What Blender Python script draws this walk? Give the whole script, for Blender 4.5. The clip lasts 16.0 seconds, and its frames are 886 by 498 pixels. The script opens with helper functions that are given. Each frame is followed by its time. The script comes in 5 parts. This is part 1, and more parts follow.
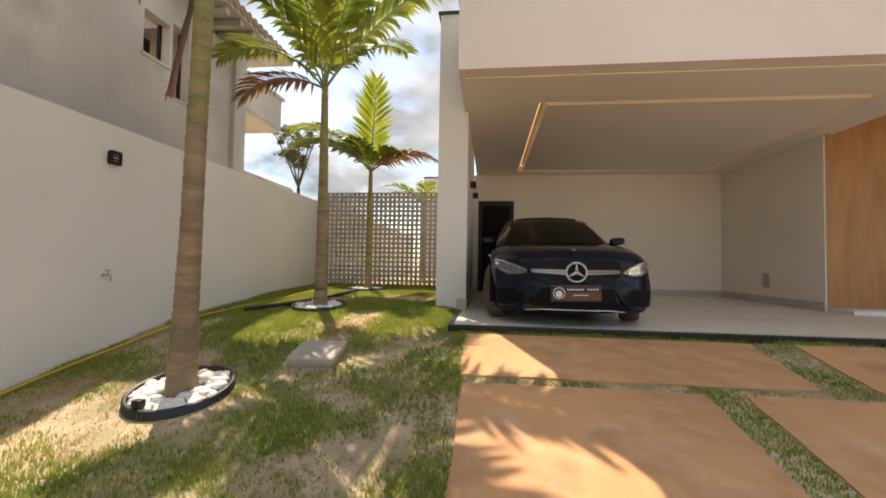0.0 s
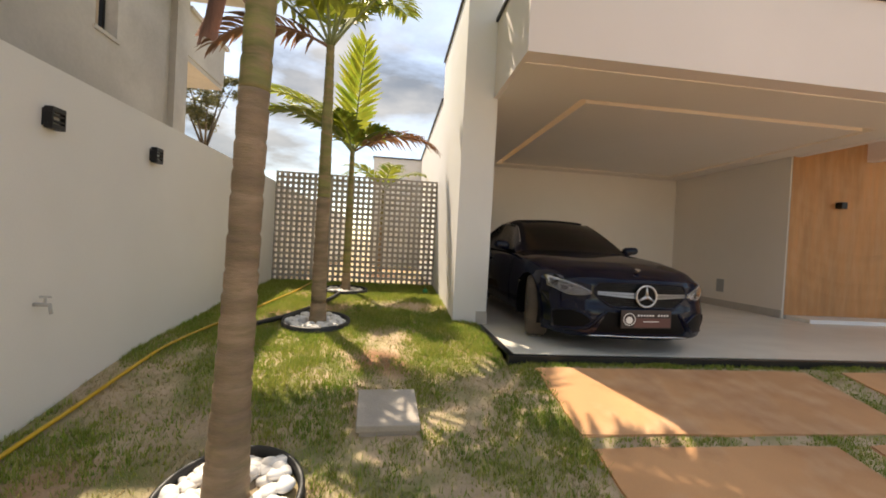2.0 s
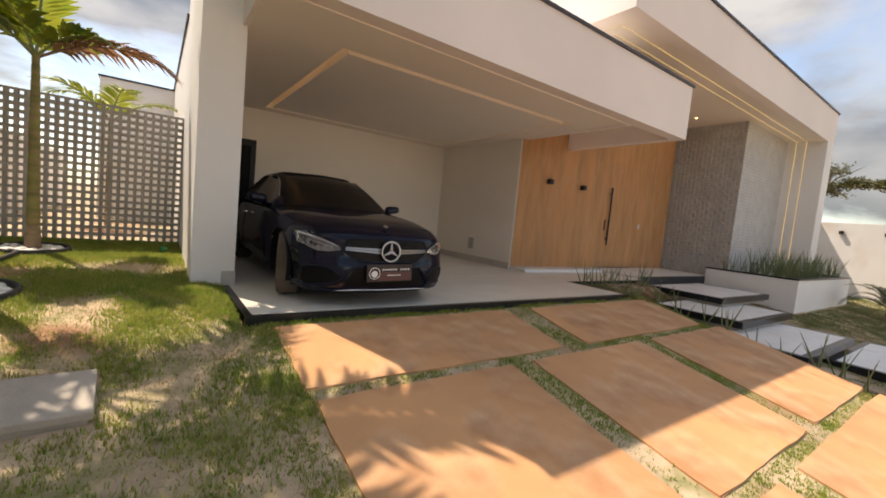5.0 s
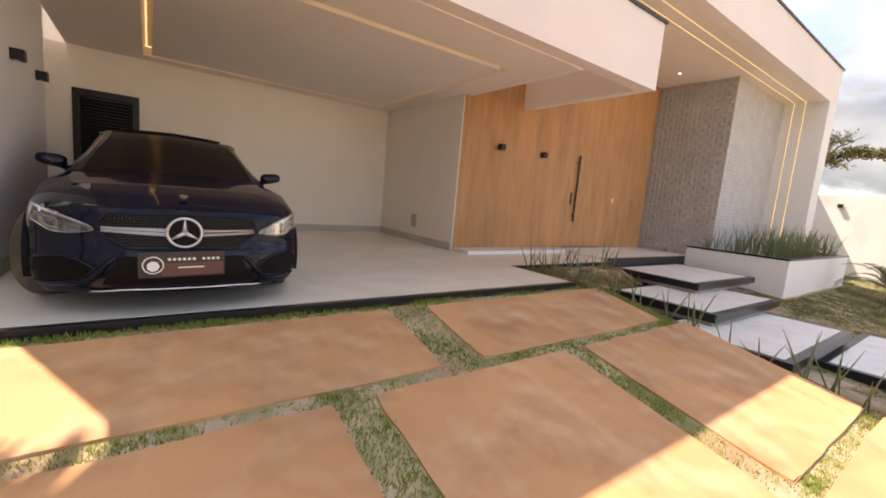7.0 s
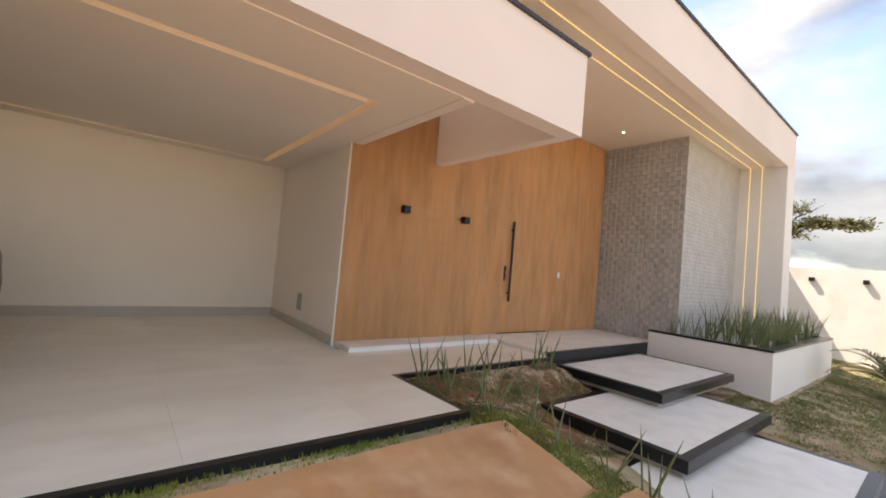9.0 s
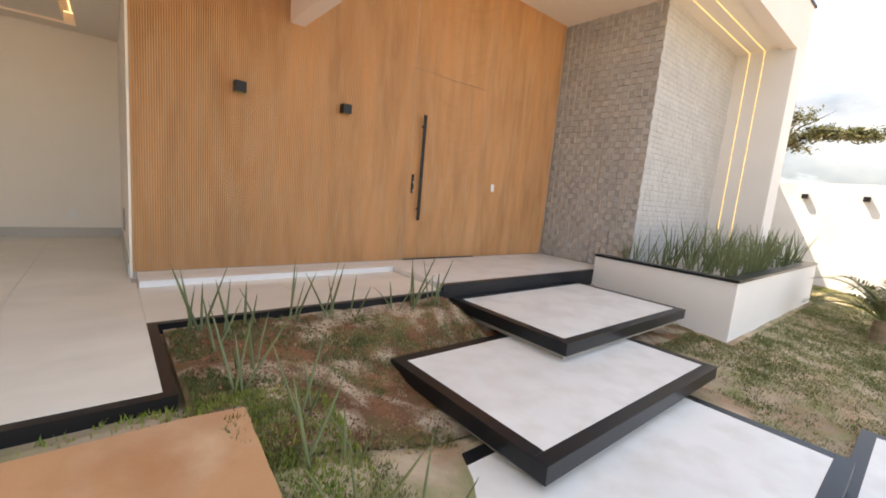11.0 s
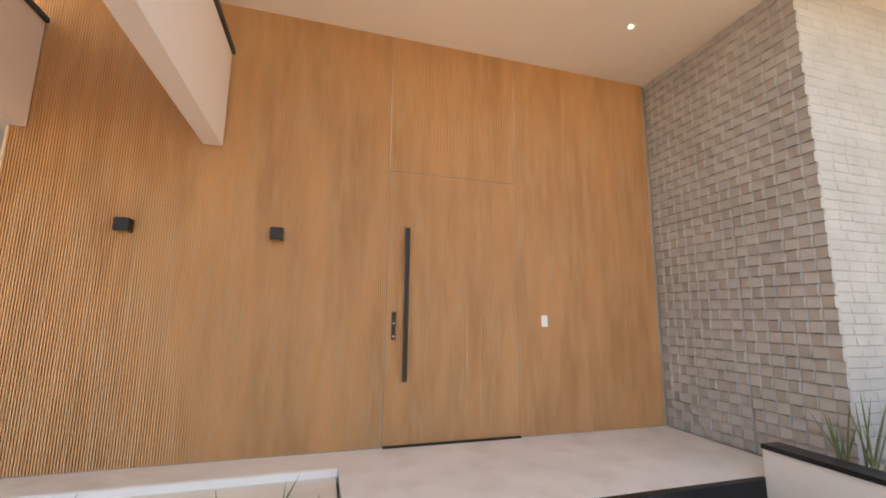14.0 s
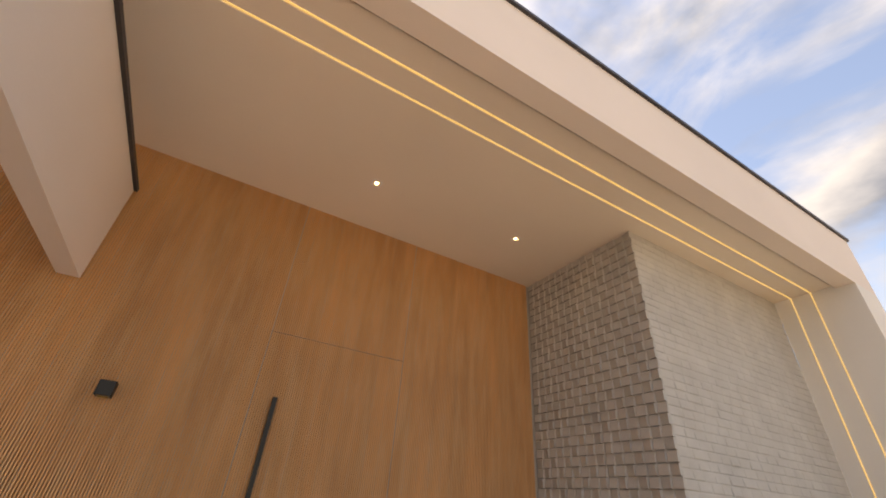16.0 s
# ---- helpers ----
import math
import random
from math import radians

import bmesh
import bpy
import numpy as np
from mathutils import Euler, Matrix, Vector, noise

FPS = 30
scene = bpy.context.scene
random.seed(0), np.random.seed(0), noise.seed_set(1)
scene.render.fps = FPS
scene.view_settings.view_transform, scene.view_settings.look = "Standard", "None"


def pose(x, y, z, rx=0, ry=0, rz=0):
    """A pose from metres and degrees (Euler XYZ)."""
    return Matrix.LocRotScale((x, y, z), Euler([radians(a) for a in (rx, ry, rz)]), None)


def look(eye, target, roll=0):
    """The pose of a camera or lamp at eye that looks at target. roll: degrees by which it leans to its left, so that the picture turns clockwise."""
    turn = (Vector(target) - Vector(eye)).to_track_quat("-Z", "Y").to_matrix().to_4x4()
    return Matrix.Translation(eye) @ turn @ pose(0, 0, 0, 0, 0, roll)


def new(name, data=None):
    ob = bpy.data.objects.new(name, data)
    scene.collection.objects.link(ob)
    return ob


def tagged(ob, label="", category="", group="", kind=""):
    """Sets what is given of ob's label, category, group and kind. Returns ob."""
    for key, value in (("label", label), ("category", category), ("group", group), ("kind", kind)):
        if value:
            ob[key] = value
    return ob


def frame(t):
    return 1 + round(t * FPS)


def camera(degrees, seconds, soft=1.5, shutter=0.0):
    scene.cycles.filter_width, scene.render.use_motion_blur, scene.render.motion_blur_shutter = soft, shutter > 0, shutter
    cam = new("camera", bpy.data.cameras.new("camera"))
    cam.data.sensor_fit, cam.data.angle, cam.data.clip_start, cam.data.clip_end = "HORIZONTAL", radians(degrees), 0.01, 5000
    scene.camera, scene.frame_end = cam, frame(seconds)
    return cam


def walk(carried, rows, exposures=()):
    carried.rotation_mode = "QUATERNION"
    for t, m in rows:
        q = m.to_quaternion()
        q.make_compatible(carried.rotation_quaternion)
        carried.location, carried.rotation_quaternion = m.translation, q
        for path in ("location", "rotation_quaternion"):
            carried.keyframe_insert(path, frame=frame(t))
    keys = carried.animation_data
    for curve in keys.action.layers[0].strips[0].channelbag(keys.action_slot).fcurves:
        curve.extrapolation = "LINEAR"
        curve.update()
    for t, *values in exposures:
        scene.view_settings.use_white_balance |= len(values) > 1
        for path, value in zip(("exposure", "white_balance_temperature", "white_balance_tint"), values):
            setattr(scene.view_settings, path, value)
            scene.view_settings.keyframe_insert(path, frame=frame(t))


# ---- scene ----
cam = camera(94.8, 16.0, soft=1.8)
PATH = [
    (0, (1.042, 0.546, 0.644), (0.818, 2.532, 0.715), 1.0),
    (0.5, (0.521, 0.641, 0.624), (0.226, 2.618, 0.569), 0.4),
    (1, (0.113, 0.775, 0.76), (-0.126, 2.757, 0.642), 0.8),
    (1.5, (-0.153, 1.083, 0.878), (-0.227, 3.079, 0.779), 1.4),
    (2, (-0.477, 1.299, 0.973), (-0.227, 3.283, 0.947), 3.1),
    (2.5, (-0.625, 1.434, 1.058), (-0.041, 3.342, 1.198), 4.7),
    (3, (-0.677, 1.446, 1.171), (0.163, 3.227, 1.524), 5.8),
    (3.5, (-0.68, 1.39, 1.222), (0.288, 3.065, 1.728), 6.1),
    (4, (-0.587, 1.364, 1.136), (0.485, 2.998, 1.562), 6.0),
    (4.5, (-0.349, 1.305, 1.013), (0.794, 2.946, 1.056), 5.7),
    (4.7, (-0.227, 1.235, 0.969), (0.922, 2.87, 0.887), 5.7),
    (6.8, (1.547, 1.565, 0.966), (2.725, 3.158, 0.693), 4.9),
    (7, (1.746, 1.592, 0.98), (2.915, 3.194, 0.724), 5.0),
    (7.5, (2.357, 1.707, 1.039), (3.512, 3.333, 0.887), 4.9),
    (8, (2.849, 1.978, 1.13), (4.022, 3.598, 1.152), 5.1),
    (8.5, (3.348, 2.152, 1.23), (4.559, 3.736, 1.39), 5.3),
    (9, (3.891, 2.31, 1.209), (5.132, 3.876, 1.291), 5.1),
    (9.5, (4.385, 2.493, 1.148), (5.638, 4.049, 1.042), 4.9),
    (10, (4.985, 2.432, 1.102), (6.245, 3.969, 0.874), 4.8),
    (10.2, (5.221, 2.439, 1.118), (6.491, 3.964, 0.866), 4.8),
    (12.3, (7.562, 2.953, 1.094), (8.775, 4.51, 0.768), 4.1),
    (12.5, (7.805, 2.99, 1.083), (8.969, 4.585, 0.766), 4.0),
    (13, (8.263, 3.147, 1.137), (9.292, 4.845, 0.895), 3.2),
    (13.5, (8.639, 3.363, 1.197), (9.454, 5.189, 1.165), 1.9),
    (14, (8.83, 3.496, 1.283), (9.38, 5.392, 1.603), 0.6),
    (14.5, (8.901, 3.508, 1.344), (9.268, 5.344, 2.045), 0.6),
    (15, (8.894, 3.429, 1.427), (9.242, 5.145, 2.394), 1.5),
    (15.5, (8.94, 3.401, 1.426), (9.436, 4.997, 2.525), 2.9),
    (16, (9.011, 3.381, 1.407), (9.809, 4.87, 2.478), 4.5),
]
EXPOSURES = [(0.0, 1.68, 8000, 12), (2.0, 1.68, 8000, 12), (3.5, 1.32, 7800, 14), (4.5, 1.37, 7800, 14), (7.0, 2.17, 7900, 19), (8.0, 2.12, 7300, 13), (9.0, 2.12, 7700, 15), (10.0, 2.37, 7700, 14), (12.5, 2.62, 7600, 13), (13.5, 2.62, 7600, 13), (14.5, 2.52, 7700, 13), (15.2, 2.02, 7800, 14), (16.0, 1.77, 8700, 18)]
walk(cam, [(t, look(eye, target, roll)) for t, eye, target, roll in PATH], EXPOSURES)

# ---- light ----
SUN_TO = Vector((-1.22, 2.24, 4.1)).normalized()
world = bpy.data.worlds.new("sky")
scene.world = world
world.use_nodes = True
wn, wl = world.node_tree.nodes, world.node_tree.links
wn.clear()
w_out = wn.new("ShaderNodeOutputWorld")
w_bg = wn.new("ShaderNodeBackground")
w_sky = wn.new("ShaderNodeTexSky")
w_sky.sky_type = "NISHITA"
w_sky.sun_disc = False
w_sky.sun_elevation = math.asin(SUN_TO.z)
w_sky.sun_rotation = math.atan2(SUN_TO.x, SUN_TO.y)
w_sky.air_density, w_sky.dust_density, w_sky.ozone_density = 1.0, 0.6, 1.3
w_tc = wn.new("ShaderNodeTexCoord")
w_map = wn.new("ShaderNodeMapping")
w_map.inputs["Scale"].default_value = (1.0, 1.0, 2.2)
w_noise = wn.new("ShaderNodeTexNoise")
w_noise.inputs["Scale"].default_value = 2.3
w_noise.inputs["Detail"].default_value = 9.0
w_noise.inputs["Roughness"].default_value = 0.55
w_noise.inputs["Distortion"].default_value = 0.35
w_ramp = wn.new("ShaderNodeValToRGB")
w_ramp.color_ramp.elements[0].position = 0.40
w_ramp.color_ramp.elements[1].position = 0.58
w_ramp.color_ramp.elements[1].color = (0.9, 0.9, 0.9, 1)
w_noise2 = wn.new("ShaderNodeTexNoise")
w_noise2.inputs["Scale"].default_value = 4.1
w_noise2.inputs["Detail"].default_value = 6.0
w_cloud = wn.new("ShaderNodeValToRGB")
w_cloud.color_ramp.elements[0].position = 0.35
w_cloud.color_ramp.elements[0].color = (0.75, 0.9, 1.15, 1)
w_cloud.color_ramp.elements[1].position = 0.65
w_cloud.color_ramp.elements[1].color = (2.4, 2.5, 2.6, 1)
w_mix = wn.new("ShaderNodeMix")
w_mix.data_type = "RGBA"
wl.new(w_tc.outputs["Generated"], w_map.inputs["Vector"])
wl.new(w_map.outputs["Vector"], w_noise.inputs["Vector"])
wl.new(w_map.outputs["Vector"], w_noise2.inputs["Vector"])
wl.new(w_noise.outputs["Fac"], w_ramp.inputs["Fac"])
wl.new(w_noise2.outputs["Fac"], w_cloud.inputs["Fac"])
wl.new(w_ramp.outputs["Color"], w_mix.inputs["Factor"])
wl.new(w_sky.outputs["Color"], w_mix.inputs["A"])
# cloud cover is brighter overhead than near the horizon
w_sep = wn.new("ShaderNodeSeparateXYZ")
w_up = wn.new("ShaderNodeMapRange")
w_up.inputs["To Min"].default_value, w_up.inputs["To Max"].default_value = 0.6, 1.9
w_scale = wn.new("ShaderNodeVectorMath")
w_scale.operation = "SCALE"
wl.new(w_tc.outputs["Generated"], w_sep.inputs[0])
wl.new(w_sep.outputs["Z"], w_up.inputs["Value"])
wl.new(w_cloud.outputs["Color"], w_scale.inputs[0])
wl.new(w_up.outputs[0], w_scale.inputs["Scale"])
wl.new(w_scale.outputs["Vector"], w_mix.inputs["B"])
wl.new(w_mix.outputs["Result"], w_bg.inputs["Color"])
w_bg.inputs["Strength"].default_value = 0.1
wl.new(w_bg.outputs["Background"], w_out.inputs["Surface"])

sun_data = bpy.data.lights.new("sun", "SUN")
sun_data.energy, sun_data.angle, sun_data.color = 2.2, radians(0.55), (1.0, 0.95, 0.87)
sun = new("sun", sun_data)
sun.matrix_world = look(SUN_TO * 60, (0, 0, 0))

# ---- materials ----
def col(c):
    return (c[0], c[1], c[2], 1.0)


def material(name, base, rough=0.6, metal=0.0, var=0.12, big=0.7, fine=40.0, bump=0.15, bump_scale=None, tint=None, tint_amt=0.0,
             rand=0.0, coat=0.0, spec=0.5, stretch=(1, 1, 1), stain=None, stain_scale=0.5, stain_at=(0.55, 0.75), island=False, world_space=True):
    """A surface with a large and a fine variation of its colour, fine relief, and stains with a colour of their own."""
    m = bpy.data.materials.new(name)
    m.use_nodes = True
    n, l = m.node_tree.nodes, m.node_tree.links
    b = n["Principled BSDF"]
    b.inputs["Roughness"].default_value = rough
    b.inputs["Metallic"].default_value = metal
    b.inputs["Coat Weight"].default_value = coat
    b.inputs["Coat Roughness"].default_value = 0.04
    b.inputs["Specular IOR Level"].default_value = spec
    if world_space:
        src = n.new("ShaderNodeNewGeometry").outputs["Position"]
    else:
        src = n.new("ShaderNodeTexCoord").outputs["Object"]
    mp = n.new("ShaderNodeMapping")
    mp.inputs["Scale"].default_value = stretch
    mp.inputs["Location"].default_value = (0.37, 0.61, 0.53)
    l.new(src, mp.inputs["Vector"])
    v = mp.outputs["Vector"]

    def nz(scale, detail=4.0):
        t = n.new("ShaderNodeTexNoise")
        t.inputs["Scale"].default_value = scale
        t.inputs["Detail"].default_value = detail
        l.new(v, t.inputs["Vector"])
        return t.outputs["Fac"]

    def math_(op, a, c):
        t = n.new("ShaderNodeMath")
        t.operation = op
        for s, x in zip(t.inputs, (a, c)):
            if isinstance(x, (int, float)):
                s.default_value = x
            else:
                l.new(x, s)
        return t.outputs[0]

    def mix(fac, a, c):
        t = n.new("ShaderNodeMix")
        t.data_type = "RGBA"
        for s, x in ((t.inputs["Factor"], fac), (t.inputs["A"], a), (t.inputs["B"], c)):
            if isinstance(x, (int, float)):
                s.default_value = x
            elif isinstance(x, tuple):
                s.default_value = col(x)
            else:
                l.new(x, s)
        return t.outputs["Result"]

    c = base
    dark = tuple(max(0, x * (1 - var * 1.6)) for x in base)
    lite = tuple(min(1, x * (1 + var)) for x in base)
    r = n.new("ShaderNodeMapRange")
    r.inputs["From Min"].default_value, r.inputs["From Max"].default_value = 0.3, 0.7
    l.new(nz(big), r.inputs["Value"])
    c = mix(r.outputs[0], dark, lite)
    if tint:
        r2 = n.new("ShaderNodeMapRange")
        r2.inputs["From Min"].default_value, r2.inputs["From Max"].default_value = (0.45, 0.7) if tint_amt > 0.4 else (0.25, 0.8)
        l.new(nz(big * 2.7, 6.0), r2.inputs["Value"])
        c = mix(math_("MULTIPLY", r2.outputs[0], tint_amt), c, tint)
    if stain:
        r3 = n.new("ShaderNodeMapRange")
        r3.inputs["From Min"].default_value, r3.inputs["From Max"].default_value = stain_at
        l.new(nz(stain_scale, 8.0), r3.inputs["Value"])
        c = mix(r3.outputs[0], c, stain)
    fine_fac = nz(fine, 6.0)
    hsv = n.new("ShaderNodeHueSaturation")
    l.new(c, hsv.inputs["Color"])
    val = math_("ADD", math_("MULTIPLY", fine_fac, var * 1.2), 1 - var * 0.6)
    if rand:
        if island:
            rnd = n.new("ShaderNodeNewGeometry").outputs["Random Per Island"]
        else:
            rnd = n.new("ShaderNodeObjectInfo").outputs["Random"]
        val = math_("MULTIPLY", val, math_("ADD", math_("MULTIPLY", rnd, rand), 1 - rand / 2))
    l.new(val, hsv.inputs["Value"])
    l.new(hsv.outputs["Color"], b.inputs["Base Color"])
    spread = 0.16 if rough > 0.4 else 0.04
    rr = math_("ADD", math_("MULTIPLY", fine_fac, spread), rough - spread / 2)
    l.new(rr, b.inputs["Roughness"])
    if bump:
        bp = n.new("ShaderNodeBump")
        bp.inputs["Strength"].default_value = bump
        bp.inputs["Distance"].default_value = 0.01
        l.new(nz(bump_scale or fine, 5.0), bp.inputs["Height"])
        l.new(bp.outputs["Normal"], b.inputs["Normal"])
    return m


def glow(name, color, strength):
    m = bpy.data.materials.new(name)
    m.use_nodes = True
    n, l = m.node_tree.nodes, m.node_tree.links
    n.clear()
    e = n.new("ShaderNodeEmission")
    e.inputs["Color"].default_value, e.inputs["Strength"].default_value = col(color), strength
    o = n.new("ShaderNodeOutputMaterial")
    l.new(e.outputs[0], o.inputs["Surface"])
    return m


def glass(name, color, rough=0.02, trans=1.0):
    m = bpy.data.materials.new(name)
    m.use_nodes = True
    b = m.node_tree.nodes["Principled BSDF"]
    b.inputs["Base Color"].default_value = col(color)
    b.inputs["Roughness"].default_value = rough
    b.inputs["Transmission Weight"].default_value = trans
    b.inputs["IOR"].default_value = 1.45
    return m


M = {}
M["render"] = material("painted_render", (0.84, 0.75, 0.70), 0.75, var=0.035, big=0.5, fine=90, bump=0.12, bump_scale=140)
M["render_side"] = material("painted_render_pale", (0.82, 0.79, 0.76), 0.75, var=0.04, big=0.5, fine=90, bump=0.12, bump_scale=140)
M["garage_wall"] = material("garage_wall_paint", (0.86, 0.79, 0.71), 0.7, var=0.03, big=0.6, fine=80, bump=0.08, bump_scale=150)
M["ceiling"] = material("ceiling_paint", (0.84, 0.77, 0.69), 0.8, var=0.025, big=0.4, fine=60, bump=0.04)
M["porch_ceiling"] = material("porch_ceiling_paint", (0.84, 0.75, 0.66), 0.8, var=0.03, big=0.4, fine=60, bump=0.04)
M["yard_wall"] = material("yard_wall_paint", (0.76, 0.73, 0.69), 0.8, var=0.05, big=0.6, fine=70, bump=0.15, bump_scale=110,
                          stain=(0.66, 0.56, 0.48), stain_scale=0.7, stain_at=(0.62, 0.8))
M["coping"] = material("dark_flashing", (0.06, 0.055, 0.06), 0.45, metal=0.4, var=0.15)
M["granite"] = material("black_granite", (0.014, 0.015, 0.018), 0.3, var=0.25, fine=260, bump=0.02, spec=0.35)
M["porcelain"] = material("porcelain_tile", (0.82, 0.765, 0.665), 0.30, var=0.05, big=0.9, fine=1.6, bump=0.0, rand=0.04, stretch=(0.8, 1.5, 1), tint=(0.70, 0.64, 0.54), tint_amt=0.55)
M["porcelain_step"] = material("pale_porcelain", (0.85, 0.82, 0.765), 0.42, var=0.04, big=1.4, fine=9, bump=0.02, tint=(0.70, 0.65, 0.57), tint_amt=0.6)
M["base"] = material("baseboard_tile", (0.52, 0.48, 0.43), 0.4, var=0.06, big=2, fine=20, bump=0.02)
M["wood"] = material("fluted_wood", (0.72, 0.375, 0.163), 0.5, var=0.11, big=0.8, fine=14, bump=0.04, rand=0.05, stretch=(6, 6, 0.9),
                     tint=(0.76, 0.47, 0.25), tint_amt=0.55)
M["lamp_glow"] = glow("wall_lamp_warm", (1.0, 0.6, 0.2), 0.04)
# pale concrete of the strip added out of view for bounced light
M["paving"] = material("bounce_concrete", (0.52, 0.49, 0.45), 0.9, var=0.1, big=0.6, fine=60, bump=0.2)
M["white_trim"] = material("white_ledge", (0.82, 0.81, 0.8), 0.6, var=0.03)
M["black_metal"] = material("black_metal", (0.014, 0.013, 0.014), 0.42, metal=0.3, var=0.2, fine=120, bump=0.02)
M["stone"] = material("split_stone", (0.50, 0.485, 0.465), 0.7, var=0.07, big=3.0, fine=60, bump=0.3, bump_scale=70, rand=0.03, island=True)
M["grout"] = material("stone_backing", (0.48, 0.45, 0.42), 0.9, var=0.1)
M["concrete"] = material("lattice_concrete", (0.42, 0.385, 0.35), 0.85, var=0.1, big=2, fine=60, bump=0.2)
M["rough_plaster"] = material("bare_plaster", (0.58, 0.53, 0.47), 0.9, var=0.16, big=0.6, fine=22, bump=0.3, bump_scale=30,
                              stain=(0.36, 0.32, 0.27), stain_scale=0.8, stain_at=(0.5, 0.75))
M["slab"] = material("ochre_slab", (0.63, 0.325, 0.15), 0.85, var=0.13, big=0.8, fine=120, bump=0.25, bump_scale=160,
                     tint=(0.68, 0.45, 0.28), tint_amt=0.8, stain=(0.44, 0.20, 0.085), stain_scale=2.2, stain_at=(0.46, 0.74), rand=0.08)
M["soil"] = material("lawn_soil", (0.52, 0.39, 0.26), 0.95, var=0.2, big=1.1, fine=35, bump=0.5, bump_scale=40,
                     tint=(0.17, 0.19, 0.05), tint_amt=0.85, stain=(0.33, 0.17, 0.09), stain_scale=0.9, stain_at=(0.56, 0.7))
M["bed_soil"] = material("bed_soil", (0.22, 0.095, 0.042), 0.95, var=0.3, big=1.5, fine=70, bump=1.0, bump_scale=75,
                         tint=(0.13, 0.15, 0.045), tint_amt=0.75, stain=(0.52, 0.40, 0.28), stain_scale=3.2, stain_at=(0.49, 0.62))
M["clod"] = material("soil_crumbs", (0.26, 0.14, 0.075), 0.95, var=0.25, big=4, fine=90, bump=0.3, rand=1.1, island=True)
M["asphalt"] = material("asphalt", (0.06, 0.058, 0.055), 0.9, var=0.2, big=0.5, fine=120, bump=0.4)
M["led"] = glow("led_warm", (1.0, 0.70, 0.26), 0.30)
M["led_cove"] = glow("led_cove_warm", (1.0, 0.62, 0.30), 0.38)
M["spot"] = glow("spot_warm", (1.0, 0.68, 0.34), 5.0)
M["gravel"] = material("planter_gravel", (0.48, 0.43, 0.36), 0.9, var=0.2, big=6, fine=70, bump=0.6, bump_scale=60)
M["white_plastic"] = material("white_plastic", (0.82, 0.81, 0.79), 0.35, var=0.02, bump=0)
M["grey_plastic"] = material("grey_cover", (0.42, 0.4, 0.38), 0.4, var=0.03, bump=0)


# ---- mesh helpers ----
def link_mesh(name, bm, mat, parent=None, label="", smooth=False):
    me = bpy.data.meshes.new(name)
    bm.to_mesh(me)
    bm.free()
    if smooth:
        for p in me.polygons:
            p.use_smooth = True
    me.materials.append(mat)
    ob = new(name, me)
    if parent:
        ob.parent = parent
    if label:
        ob["label"] = label
    return ob


def part(name, bm, mat, parent, label="", smooth=False):
    return link_mesh(name, bm, mat, parent, label, smooth)


def add_box(bm, x0, x1, y0, y1, z0, z1, bevel=0.0):
    vs = [bm.verts.new((x, y, z)) for z in (z0, z1) for x, y in ((x0, y0), (x1, y0), (x1, y1), (x0, y1))]
    fs = [bm.faces.new([vs[i] for i in f]) for f in ((3, 2, 1, 0), (4, 5, 6, 7), (0, 1, 5, 4), (1, 2, 6, 5), (2, 3, 7, 6), (3, 0, 4, 7))]
    if bevel:
        es = list({e for f in fs for e in f.edges})
        bmesh.ops.bevel(bm, geom=es, offset=bevel, segments=2, affect="EDGES", profile=0.6)
    return bm


def boxes(*bs, bevel=0.0):
    bm = bmesh.new()
    for b in bs:
        add_box(bm, *b, bevel=bevel)
    return bm


def add_cyl(bm, p0, p1, r0, r1=None, seg=12, cap=True):
    r1 = r0 if r1 is None else r1
    p0, p1 = Vector(p0), Vector(p1)
    q = (p1 - p0).to_track_quat("Z", "Y")
    rings = []
    for p, r in ((p0, r0), (p1, r1)):
        rings.append([bm.verts.new(p + q @ Vector((r * math.cos(a), r * math.sin(a), 0))) for a in [2 * math.pi * i / seg for i in range(seg)]])
    for i in range(seg):
        bm.faces.new((rings[0][i], rings[0][(i + 1) % seg], rings[1][(i + 1) % seg], rings[1][i]))
    if cap:
        bm.faces.new(rings[0][::-1])
        bm.faces.new(rings[1])
    return bm


def add_tube(bm, pts, radii, seg=10, cap=True):
    """A tube along points, with a radius at each."""
    pts = [Vector(p) for p in pts]
    rings = []
    for i, p in enumerate(pts):
        d = (pts[min(i + 1, len(pts) - 1)] - pts[max(i - 1, 0)]).normalized()
        q = d.to_track_quat("Z", "Y")
        r = radii[i] if isinstance(radii, (list, tuple)) else radii
        rings.append([bm.verts.new(p + q @ Vector((r * math.cos(a), r * math.sin(a), 0))) for a in [2 * math.pi * k / seg for k in range(seg)]])
    for a, b in zip(rings, rings[1:]):
        for k in range(seg):
            bm.faces.new((a[k], a[(k + 1) % seg], b[(k + 1) % seg], b[k]))
    if cap:
        bm.faces.new(rings[0][::-1])
        bm.faces.new(rings[-1])
    return bm


def structure(name, bm, mat, label="", category="", parent=None):
    ob = link_mesh(name, bm, mat, parent)
    return tagged(ob, label, category, kind="structure")


def empty(name, label, category, at=(0, 0, 0), group="", rz=0.0):
    ob = new(name)
    ob.matrix_world = pose(at[0], at[1], at[2], 0, 0, rz)
    return tagged(ob, label, category, group)


def interp(v, table):
    xs, ys = zip(*sorted(table))
    return float(np.interp(v, xs, ys))


def smooth01(v, a, b):
    t = min(1.0, max(0.0, (v - a) / (b - a)))
    return t * t * (3 - 2 * t)


